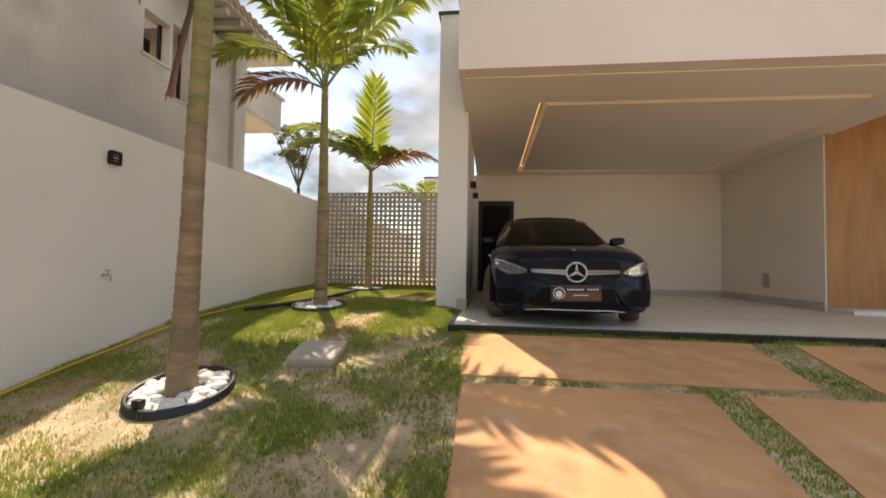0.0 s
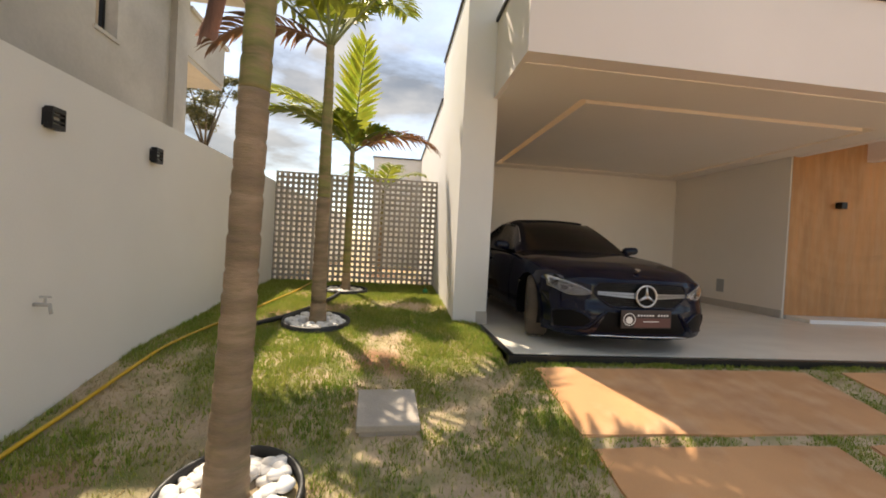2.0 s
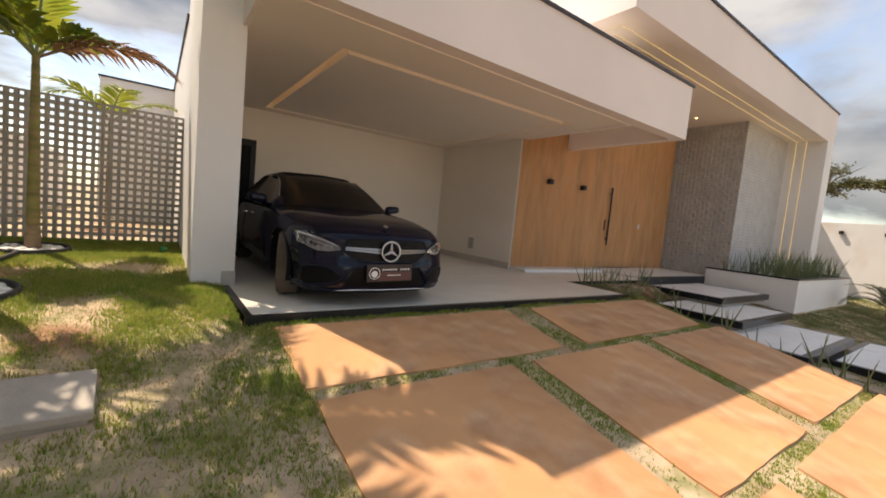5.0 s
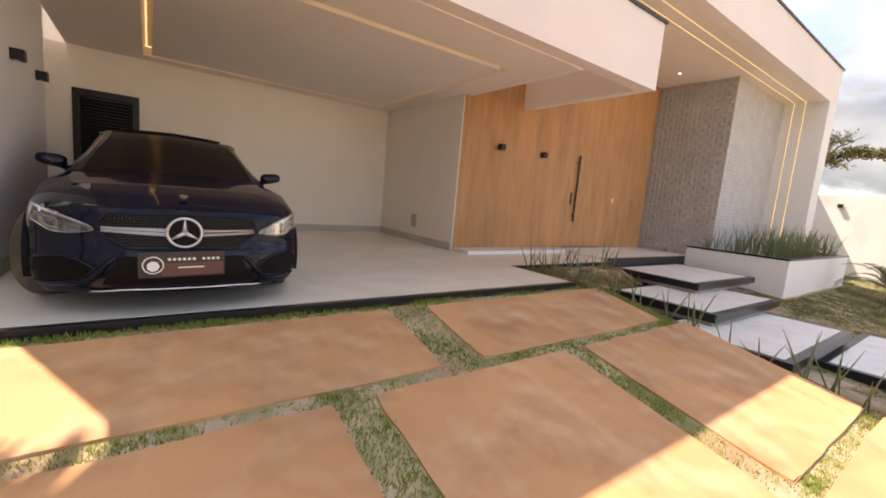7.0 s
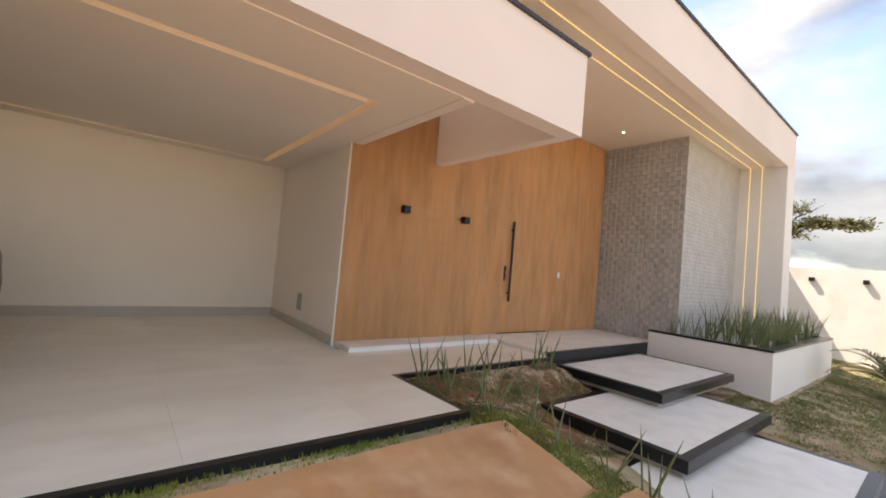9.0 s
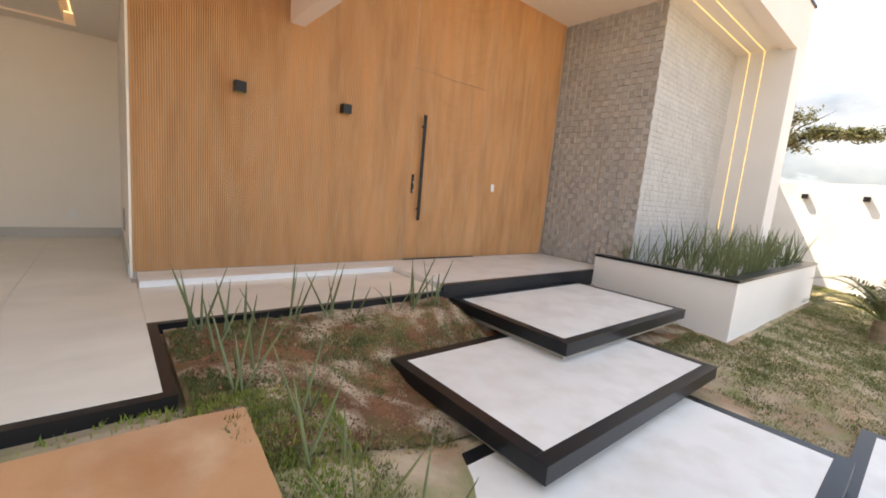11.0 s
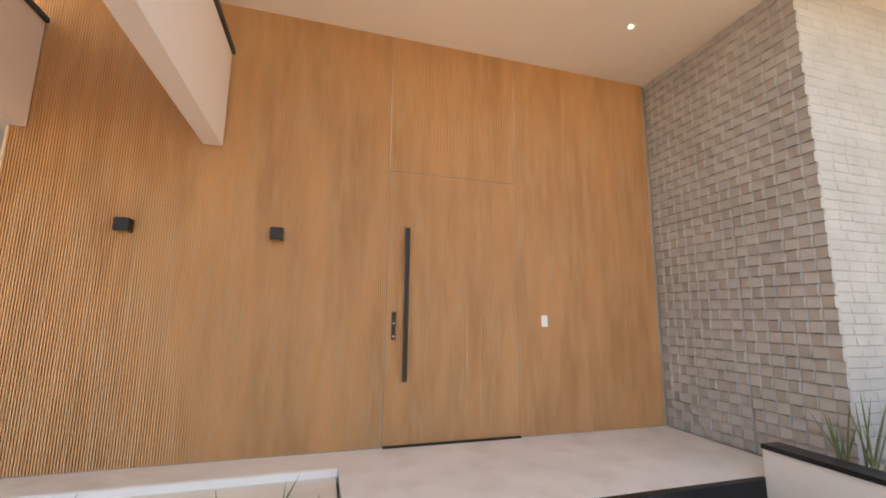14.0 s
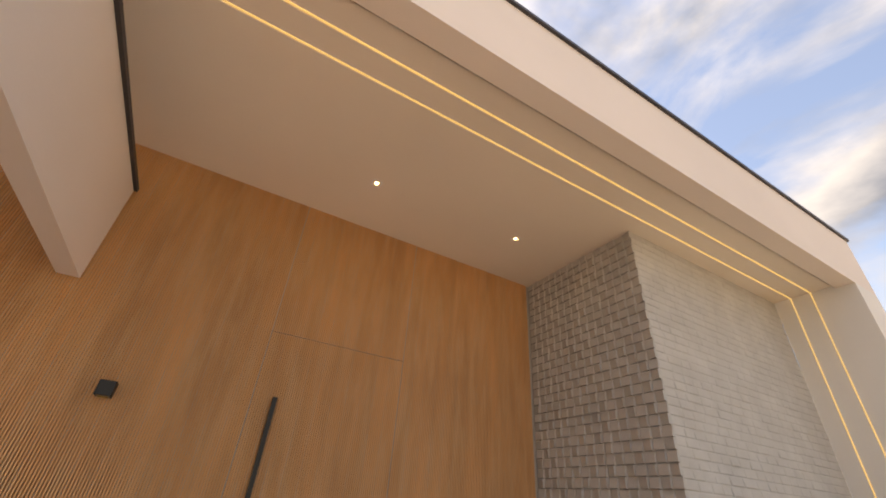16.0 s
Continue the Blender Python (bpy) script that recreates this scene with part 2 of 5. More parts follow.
LAWN = [(14, 0.2), (8.9, 0.17), (7, 0.1), (6, 0.02), (5, -0.06), (4.4, -0.15), (3.4, -0.34), (-1, -1.2), (-9, -1.3), (-200, -1.3)]
DRIVE = [(14, -0.05), (4.78, -0.055), (-1, -1.22), (-9, -1.3), (-200, -1.3)]
BED = [(14, -0.06), (6.0, -0.06), (5.7, -0.12), (5.3, -0.3), (5, -0.40), (4, -0.5), (3, -0.66), (0, -1.05), (-1, -1.22), (-9, -1.3), (-200, -1.3)]


def ground_z(x, y):
    a = smooth01(x, 0.4, 0.9)
    b = smooth01(x, 6.5, 8.0)
    z = interp(y, LAWN) * (1 - a) + interp(y, DRIVE) * a
    z = z * (1 - b) + interp(y, BED) * b
    z -= 0.16 * smooth01(x, 8.95, 9.13) * smooth01(12.3 - x, 0.0, 0.1) * smooth01(y, 5.0, 5.7)
    return z

# ---- ground ----
def ground_sheet():
    xs = sorted(set([-400, -150, -60, -25, -12, -8] + [round(-5 + 0.25 * i, 3) for i in range(101)] + [22, 26, 32, 45, 80, 200, 400]))
    ys = sorted(set([-400, -150, -60, -25, -14, -9] + [round(-6 + 0.25 * i, 3) for i in range(81)] + [16, 20, 30, 60, 150, 400]))
    bm = bmesh.new()
    grid = []
    for y in ys:
        row = []
        for x in xs:
            z = ground_z(x, y)
            if -5 < x < 21 and -3 < y < 9:
                z += 0.018 * noise.noise((x * 1.3, y * 1.3, 0.0)) + 0.01 * noise.noise((x * 4, y * 4, 3.0))
            if 0.6 < x < 6.4 and y > 4.95 and y < 12:
                z = min(z, -0.1) if x < 6.5 else z
            if 6.45 < x < 12.05 and 4.45 < y < 5.9:
                z -= 0.09
            if y > 6.1 and x > 6.2:
                z = min(z, -0.12)
            row.append(bm.verts.new((x, y, z)))
        grid.append(row)
    for a, b in zip(grid, grid[1:]):
        for i in range(len(xs) - 1):
            bm.faces.new((a[i], a[i + 1], b[i + 1], b[i]))
    return bm


structure("ground", ground_sheet(), M["soil"], "patchy lawn soil sloping down from the house", "ground")

# ---- the house ----
GZ = 2.79      # garage ceiling
PZ = 4.27      # porch ceiling
# left flank of the house
structure("wall_west", boxes((0.31, 0.73, 6.25, 8.6, -0.3, 4.22), (0.31, 0.42, 8.6, 16.0, -0.3, 3.55)), M["render_side"], "smooth painted rendered pillar and side wall", "wall")
structure("coping_west", boxes((0.28, 0.76, 6.22, 8.63, 4.22, 4.26), (0.28, 0.45, 8.63, 16.0, 3.55, 3.59)), M["coping"], "dark metal flashing on the side wall", "trim")
# back wall of the garage with a hole for the door
structure("wall_north", boxes((0.42, 0.78, 10.37, 10.55, -0.1, GZ), (1.62, 6.43, 10.37, 10.55, -0.1, GZ), (0.78, 1.62, 10.37, 10.55, 2.16, GZ)), M["garage_wall"], "smooth cream painted garage wall", "wall")
structure("wall_east", boxes((6.25, 6.43, 7.52, 10.37, -0.1, GZ)), M["garage_wall"], "smooth cream painted garage wall", "wall")
structure("backing_wall", boxes((6.43, 13.0, 7.53, 7.7, -0.2, PZ + 0.3)), M["grout"], "wall behind the wooden cladding", "wall")
structure("house_core", boxes((6.43, 19.0, 7.7, 16.0, -0.3, 4.6)), M["render_side"], "rendered rear part of the house", "wall")


def garage_ceiling():
    bm = bmesh.new()
    x0, x1, y0, y1 = 0.73, 6.27, 5.2, 10.37
    sx0, sx1, sy0, sy1, w = 1.68, 5.83, 5.96, 10.02, 0.11
    t = GZ + 0.14
    add_box(bm, x0, x1, y0, sy0, GZ, t)
    add_box(bm, x0, x1, sy1, y1, GZ, t)
    add_box(bm, x0, sx0, sy0, sy1, GZ, t)
    add_box(bm, sx1, x1, sy0, sy1, GZ, t)
    add_box(bm, sx0 + w, sx1 - w, sy0 + w, sy1 - w, GZ, t)
    add_box(bm, x0, x1, y0, y1, t + 0.002, t + 0.1)
    return bm


structure("ceiling_garage", garage_ceiling(), M["ceiling"], "flat painted garage ceiling with a lit slot", "ceiling")
for k, b in enumerate(((1.70, 5.81, 6.005, 6.02), (1.70, 5.81, 9.96, 9.975), (1.715, 1.73, 6.03, 9.95), (5.78, 5.795, 6.03, 9.95))):
    tagged(link_mesh("led_strip", boxes((b[0], b[1], b[2], b[3], GZ + 0.126, GZ + 0.138)), M["led_cove"]), "warm light strip hidden in the ceiling slot", "light strip", "ceiling slot lights")
structure("roof_garage", boxes((0.73, 6.27, 5.2, 16.0, 2.95, 3.1)), M["render_side"], "flat roof over the garage", "roof")
# canopy fascia, its end beam and the edge of the garage roof
structure("fascia_canopy", boxes((0.68, 7.86, 4.98, 5.2, 2.80, 3.735), (0.68, 0.88, 5.2, 6.25, 2.80, 3.735), (0.74, 0.88, 6.25, 16.0, 3.0, 3.73)), M["render"], "smooth painted fascia of the garage canopy", "fascia")
structure("beam_canopy", boxes((7.70, 7.86, 5.2, 7.49, 2.80, 3.735)), M["render"], "smooth painted end beam of the canopy", "beam")
structure("roof_edge", boxes((6.27, 6.40, 5.2, 7.49, 2.78, 3.735), (6.27, 6.43, 7.70, 16, 2.95, 3.735)), M["render"], "painted edge of the garage roof", "beam")
structure("coping_canopy", boxes((0.65, 7.89, 4.95, 5.23, 3.735, 3.775), (0.65, 0.91, 5.23, 16.0, 3.735, 3.775), (7.67, 7.89, 5.23, 7.49, 3.735, 3.775), (6.24, 6.43, 5.23, 7.49, 3.735, 3.775)), M["coping"], "dark metal flashing on the canopy", "trim")
# portal with its ceiling
structure("fascia_portal", boxes((5.49, 16.5, 4.79, 5.0, 4.23, 5.12), (5.49, 5.70, 5.0, 12.0, 4.23, 5.12), (5.70, 16.5, 11.8, 12.0, 4.23, 5.12)), M["render"], "smooth painted fascia of the tall portal", "fascia")
structure("leg_portal", boxes((15.86, 16.5, 4.79, 5.72, -0.6, 4.23), (15.86, 16.5, 5.0, 12.0, 4.23, 5.12)), M["render_side"], "smooth painted leg of the tall portal", "wall")
structure("coping_portal", boxes((5.46, 16.53, 4.76, 5.03, 5.12, 5.16), (5.46, 5.73, 5.03, 12.0, 5.12, 5.16), (16.3, 16.53, 5.03, 12.0, 5.12, 5.16)), M["coping"], "dark metal flashing on the portal", "trim")


def porch_ceiling():
    bm = bmesh.new()
    ys = (5.07, 5.09, 5.26, 5.285, 5.50, 5.525, 7.53)
    # plates between the light slots, seen from below
    add_box(bm, 5.70, 15.86, 5.03, 5.26, PZ, PZ + 0.05)
    add_box(bm, 5.945, 15.86, 5.285, 5.50, PZ, PZ + 0.05)
    add_box(bm, 6.185, 15.86, 5.525, 7.53, PZ, PZ + 0.05)
    add_box(bm, 5.70, 5.92, 5.26, 11.8, PZ, PZ + 0.05)
    add_box(bm, 5.945, 6.16, 5.50, 11.8, PZ, PZ + 0.05)
    add_box(bm, 6.185, 6.43, 7.53, 11.8, PZ, PZ + 0.05)
    add_box(bm, 5.70, 16.3, 5.0, 11.8, PZ + 0.052, PZ + 0.2)
    return bm


structure("ceiling_porch", porch_ceiling(), M["porch_ceiling"], "flat painted porch ceiling with two light lines", "ceiling")
for b in ((5.92, 15.86, 5.268, 5.277), (6.16, 15.86, 5.508, 5.517)):
    tagged(link_mesh("led_strip", boxes((b[0], b[1], b[2], b[3], PZ + 0.006, PZ + 0.03)), M["led"]), "warm light line set in the porch ceiling", "light strip", "porch light lines")
for b in ((5.926, 5.939, 5.285, 11.7), (6.166, 6.179, 5.525, 11.7)):
    tagged(link_mesh("led_strip", boxes((b[0], b[1], b[2], b[3], PZ + 0.006, PZ + 0.03)), M["led"]), "warm light line set in the porch ceiling", "light strip", "porch light lines")
for y in (5.266, 5.506):
    tagged(link_mesh("led_strip", boxes((15.852, 15.864, y, y + 0.009, 0.2, PZ)), M["led"]), "warm light line set upright in the portal leg", "light strip", "porch light lines")

# floors
GF = 0.003


def floor_pieces():
    base = structure("floor_garage", boxes((0.62, 6.35, 4.90, 8.6, -0.14, -0.008), (0.42, 6.35, 8.6, 10.37, -0.14, -0.008), (6.35, 9.0, 6.04, 7.09, -0.14, -0.008)), M["base"], "pale porcelain tile floor of the garage", "floor")
    tile = 1.2
    xs = [0.68 + 1.2 * i for i in range(6)]
    k = 0
    y = 4.90
    ymax = 10.37
    while y < ymax - 0.01:
        y1 = min(y + tile, ymax)
        x = 0.68
        while x < 6.29:
            x1 = min(x + tile, 6.25 if y > 7.0 else 6.29)
            part("tile", boxes((x + 0.001, x1 - 0.001, y + 0.001, y1 - 0.001, -0.008, GF)), M["porcelain"], base)
            x = x1
            if x1 < x + 0.01 and x1 >= 6.25:
                break
        y = y1
    for x in (6.29, 7.49, 8.69):
        part("tile", boxes((x + 0.001, min(x + 1.2, 9.0) - 0.001, 6.04, 7.09, -0.008, GF)), M["porcelain"], base)
    return base


floor_pieces()
structure("floor_edge", boxes((0.62, 6.35, 4.84, 4.90, -0.16, 0.001), (6.29, 6.35, 4.90, 5.98, -0.16, 0.001), (6.29, 9.02, 5.98, 6.04, -0.16, 0.001), (0.62, 0.68, 4.90, 6.24, -0.16, 0.001)), M["granite"], "black granite edging of the garage floor", "trim")
structure("baseboard_garage", boxes((1.7, 6.25, 10.355, 10.37, 0, 0.14), (6.235, 6.25, 7.53, 10.355, 0, 0.14), (0.73, 0.745, 6.26, 10.355, 0, 0.14), (0.60, 0.735, 6.235, 6.25, -0.02, 0.16)), M["base"], "grey tile baseboard along the garage walls", "baseboard")
PF = 0.062
structure("floor_porch", boxes((9.02, 12.67, 6.09, 7.50, -0.25, PF), (6.30, 9.02, 7.10, 7.50, -0.05, PF)), M["porcelain_step"], "pale porcelain floor of the raised porch", "floor")
structure("ledge_porch", boxes((6.30, 9.015, 7.085, 7.10, 0.0, PF - 0.004)), M["white_trim"], "white riser under the wooden wall", "trim")
structure("porch_edge", boxes((9.02, 12.2, 6.03, 6.09, -0.25, PF + 0.001)), M["granite"], "black granite edge of the porch", "trim")


def step_slab(x0, x1, y0, y1, z, group="porch steps"):
    s = empty("step", "floating step of pale porcelain edged with black granite", "step", (x0, y0, z), group)
    w, t = 0.10, 0.115
    part("core", boxes((w, x1 - x0 - w, w, y1 - y0 - w, -t + 0.02, -0.004)), M["porcelain_step"], s)
    part("tread", boxes((w, x1 - x0 - w, w, y1 - y0 - w, -0.004, 0.0)), M["porcelain_step"], s)
    for b in ((0, x1 - x0, 0, w), (0, x1 - x0, y1 - y0 - w, y1 - y0), (0, w, w, y1 - y0 - w), (x1 - x0 - w, x1 - x0, w, y1 - y0 - w)):
        part("edge", boxes((*b, -t, 0.001), bevel=0.003), M["granite"], s, "black granite edge")
    bm = boxes((0.06, x1 - x0 - 0.06, 0.06, y1 - y0 - 0.06, -t - 0.06, -t + 0.02), (0.35, x1 - x0 - 0.35, 0.35, y1 - y0 - 0.35, -t - 0.5, -t - 0.06))
    part("footing", bm, M["concrete"], s)
    return s


STEPS = ((9.14, 11.72, 4.46, 6.03, -0.10), (7.86, 10.44, 3.69, 5.25, -0.275), (7.22, 9.98, 2.70, 4.2, -0.45), (8.45, 11.2, 1.25, 2.75, -0.63))
for st in STEPS:
    step_slab(*st)

# planter
def planter():
    p = empty("planter", "white rendered planter box with dark stone rim", "planter", (12.16, 4.08, 0))
    w = 0.16
    L, D, D2 = 5.1, 1.62, 1.95
    part("wall", boxes((0, L, 0, w, -1.0, 0.29)), M["white_trim"], p)
    part("wall", boxes((0, w, w, D2, -1.0, 0.29)), M["white_trim"], p)
    part("wall", boxes((L - w, L, w, D, -1.0, 0.29)), M["white_trim"], p)
    part("rim", boxes((-0.015, L + 0.015, -0.015, w + 0.01, 0.29, 0.325)), M["granite"], p, "dark stone rim")
    part("rim", boxes((-0.015, w + 0.01, w + 0.01, D2, 0.29, 0.325)), M["granite"], p, "dark stone rim")
    part("rim", boxes((L - w - 0.01, L + 0.015, w + 0.01, D, 0.29, 0.325)), M["granite"], p, "dark stone rim")
    part("gravel", boxes((w, L - w, w, D, -0.2, 0.22), (w, 0.51, D, D2, -0.2, 0.22)), M["gravel"], p)
    return p


planter()
structure("stone_core", boxes((12.72, 15.86, 5.73, 7.53, -0.3, PZ)), M["grout"], "core of the stone clad block", "wall")

# driveway slabs
def slab_z(y):
    return -0.05 - 0.2 * (4.74 - y)


def drive_slab(x0, x1, y0, y1):
    c = ((x0 + x1) / 2, (y0 + y1) / 2)
    bm = bmesh.new()
    r = random.Random(int(x0 * 100 + y0 * 10))
    # slightly uneven outline
    n = 10
    pts = []
    for (ax, ay), (bx, by) in (((x0, y0), (x1, y0)), ((x1, y0), (x1, y1)), ((x1, y1), (x0, y1)), ((x0, y1), (x0, y0))):
        for i in range(n):
            t = i / n
            pts.append((ax + (bx - ax) * t + r.uniform(-0.008, 0.008), ay + (by - ay) * t + r.uniform(-0.008, 0.008)))
    top = [bm.verts.new((x - c[0], y - c[1], slab_z(y) - slab_z(c[1]))) for x, y in pts]
    low = [bm.verts.new((x - c[0], y - c[1], slab_z(y) - slab_z(c[1]) - 0.1)) for x, y in pts]
    f = bm.faces.new(top)
    for i in range(len(pts)):
        bm.faces.new((top[i], low[i], low[(i + 1) % len(pts)], top[(i + 1) % len(pts)]))
    bmesh.ops.bevel(bm, geom=[e for e in f.edges], offset=0.012, segments=2, affect="EDGES")
    ob = link_mesh("paving_slab", bm, M["slab"])
    ob.location = (c[0], c[1], slab_z(c[1]))
    return tagged(ob, "ochre concrete paving slab set in grass", "paving slab", "driveway slabs")


for s in ((0.82, 3.47, 3.82, 4.70), (3.86, 6.62, 3.82, 4.70), (0.85, 2.60, 2.12, 3.70), (2.86, 4.70, 2.12, 3.70), (4.95, 6.98, 2.12, 3.70),
          (0.85, 3.5, 0.45, 2.0), (3.86, 7.0, 0.45, 2.0), (0.85, 2.6, -1.2, 0.33), (2.86, 4.7, -1.2, 0.33), (4.95, 7.0, -1.2, 0.33)):
    drive_slab(*s)

# ---- boundary ----
def bed_sheet():
    bm = bmesh.new()
    nx, ny = 110, 36
    rows = []
    for j in range(ny + 1):
        y = 4.35 + (5.975 - 4.35) * j / ny
        row = []
        for i in range(nx + 1):
            x = 6.38 + (12.14 - 6.38) * i / nx
            edge = min(i, nx - i, j + 3, 8) / 8
            z = ground_z(x, y) + 0.018 * noise.noise((x * 1.3, y * 1.3, 0.0)) + 0.01 * noise.noise((x * 4, y * 4, 3.0))
            z += (0.012 + 0.022 * noise.noise((x * 7, y * 7, 1.0))) * edge if j > 2 else -0.02
            row.append(bm.verts.new((x, y, z)))
        rows.append(row)
    for a, b in zip(rows, rows[1:]):
        for i in range(nx):
            bm.faces.new((a[i], a[i + 1], b[i + 1], b[i]))
    return bm


structure("soil_bed", bed_sheet(), M["bed_soil"], "reddish soil bed with thin grass beside the steps", "soil")
structure("yard_wall_west", boxes((-2.75, -2.57, -8, 20.0, -1.6, 1.92)), M["yard_wall"], "long white rendered boundary wall with faint stains", "wall")
structure("yard_wall_east", boxes((20.2, 20.4, -8, 20.0, -1.6, 2.14)), M["yard_wall"], "white rendered boundary wall", "wall")
# unseen block, added and sized to throw the diagonal shadow onto yard_wall_east
structure("side_wing", boxes((17.4, 20.198, 6.62, 16.0, -1.0, 4.0)), M["render_side"], "unseen rendered block added to cast the diagonal shadow on the boundary wall", "wall")
structure("road", boxes((-60, 60, -15, -7, -1.5, -1.27)), M["asphalt"], "asphalt street", "road")
# assumed strip behind the camera, added to reflect sun into porch and garage
structure("pavement", boxes((-60, 60, -6.9, -4.0, -1.45, -1.19)), M["paving"], "unseen pale concrete strip added to bounce sunlight towards the house", "pavement")
structure("kerb", boxes((-60, 60, -7.05, -6.9, -1.5, -1.17)), M["concrete"], "concrete kerb of the street", "kerb")
structure("rear_building", boxes((-1.15, 0.31, 14.0, 20.0, -0.1, 3.5)), M["render_side"], "white rendered rear building with a flat parapet", "wall")
structure("rear_coping", boxes((-1.18, 0.31, 13.97, 20.0, 3.5, 3.54)), M["coping"], "dark flashing of the rear building", "trim")

# ---- more materials ----
def leaf_material(name, base, tip=None, rough=0.45, rand=0.3):
    m = bpy.data.materials.new(name)
    m.use_nodes = True
    n, l = m.node_tree.nodes, m.node_tree.links
    b = n["Principled BSDF"]
    b.inputs["Roughness"].default_value = rough
    rnd = n.new("ShaderNodeNewGeometry")
    nz = n.new("ShaderNodeTexNoise")
    nz.inputs["Scale"].default_value = 3.0
    l.new(rnd.outputs["Position"], nz.inputs["Vector"])
    add = n.new("ShaderNodeMath")
    add.operation = "MULTIPLY_ADD"
    add.inputs[1].default_value = 0.6
    l.new(rnd.outputs["Random Per Island"], add.inputs[0])
    l.new(nz.outputs["Fac"], add.inputs[2])
    r = n.new("ShaderNodeMapRange")
    r.inputs["From Min"].default_value, r.inputs["From Max"].default_value = 0.4, 1.0
    l.new(add.outputs[0], r.inputs["Value"])
    mx = n.new("ShaderNodeMix")
    mx.data_type = "RGBA"
    mx.inputs["A"].default_value = col(base)
    mx.inputs["B"].default_value = col(tip or tuple(c * 1.5 for c in base))
    l.new(r.outputs[0], mx.inputs["Factor"])
    l.new(mx.outputs["Result"], b.inputs["Base Color"])
    tr = n.new("ShaderNodeBsdfTranslucent")
    l.new(mx.outputs["Result"], tr.inputs["Color"])
    ms = n.new("ShaderNodeMixShader")
    ms.inputs["Fac"].default_value = 0.42
    l.new(b.outputs[0], ms.inputs[1])
    l.new(tr.outputs[0], ms.inputs[2])
    l.new(ms.outputs[0], n["Material Output"].inputs["Surface"])
    return m


M["frond"] = leaf_material("palm_leaf", (0.10, 0.17, 0.022), (0.30, 0.32, 0.04))
M["frond_bright"] = leaf_material("palm_leaf_young", (0.28, 0.38, 0.035), (0.46, 0.46, 0.05))
M["frond_dead"] = leaf_material("palm_leaf_dead", (0.22, 0.10, 0.05), (0.30, 0.16, 0.08))
M["grass"] = leaf_material("grass_blade", (0.17, 0.30, 0.032), (0.38, 0.39, 0.09))
M["dull_grass"] = leaf_material("dull_grass_blade", (0.095, 0.13, 0.03), (0.27, 0.27, 0.11))
M["straw"] = leaf_material("dry_grass", (0.36, 0.28, 0.14), (0.60, 0.49, 0.29))
M["spear"] = leaf_material("spear_leaf", (0.17, 0.22, 0.10), (0.34, 0.38, 0.20))
M["tree_leaf"] = leaf_material("tree_leaf", (0.05, 0.065, 0.022), (0.17, 0.16, 0.07))
M["rachis"] = material("palm_stalk", (0.22, 0.25, 0.10), 0.5, var=0.2, fine=20, bump=0.05)
M["bark_green"] = material("palm_trunk_green", (0.24, 0.22, 0.07), 0.65, var=0.25, big=1.6, fine=20, bump=0.3, bump_scale=25, tint=(0.34, 0.22, 0.12), tint_amt=0.9, stretch=(1.5, 1.5, 6))
M["bark"] = material("palm_trunk_bark", (0.32, 0.22, 0.14), 0.8, var=0.25, big=1.8, fine=20, bump=0.5, bump_scale=25, tint=(0.22, 0.17, 0.09), tint_amt=0.8, stretch=(1.5, 1.5, 7))
M["sheath"] = material("dry_sheath", (0.26, 0.15, 0.11), 0.8, var=0.2, big=4, fine=40, bump=0.3, stretch=(4, 4, 0.5))
M["pebble"] = material("white_pebble", (0.78, 0.74, 0.69), 0.55, var=0.06, big=6, fine=30, bump=0.05, rand=0.2)
M["rubber"] = material("black_edging", (0.018, 0.018, 0.018), 0.5, var=0.2, fine=60, bump=0.1)
M["hose"] = material("yellow_hose", (0.55, 0.33, 0.02), 0.4, var=0.1, fine=40, bump=0.03)
M["cover"] = material("concrete_cover", (0.47, 0.41, 0.345), 0.85, var=0.12, big=3, fine=60, bump=0.3)
M["branch"] = material("tree_bark", (0.10, 0.08, 0.06), 0.9, var=0.2, fine=30, bump=0.3)
M["roof_tile"] = material("clay_tile", (0.30, 0.17, 0.12), 0.8, var=0.15, big=3, fine=30)
# near-black colour that paints the shade of an unlit room
M["room_shade"] = material("painted_room_shade", (0.02, 0.019, 0.018), 0.9, var=0.1)
M["green_plastic"] = material("green_plastic", (0.02, 0.22, 0.07), 0.4, var=0.1)

# ---- wooden wall of fluted planks ----
def plank_mesh(name, h, flutes=7, w=0.1415):
    """A fluted plank of unit height h: slats proud of narrow grooves."""
    pitch = w / flutes
    pts = []
    for i in range(flutes):
        x = i * pitch
        pts += [(x + 0.0037, 0.0), (x + 0.0041, -0.0062), (x + 0.0062, -0.0074), (x + pitch - 0.0062, -0.0074), (x + pitch - 0.0041, -0.0062), (x + pitch - 0.0037, 0.0)]
    pts = [(0.0008, 0.0)] + pts + [(w - 0.0008, 0.0)]
    bm = bmesh.new()
    lo = [bm.verts.new((x, y, 0)) for x, y in pts]
    hi = [bm.verts.new((x, y, h)) for x, y in pts]
    for i in range(len(pts) - 1):
        bm.faces.new((lo[i], lo[i + 1], hi[i + 1], hi[i]))
    me = bpy.data.meshes.new(name)
    bm.to_mesh(me)
    bm.free()
    me.materials.append(M["wood"])
    return me


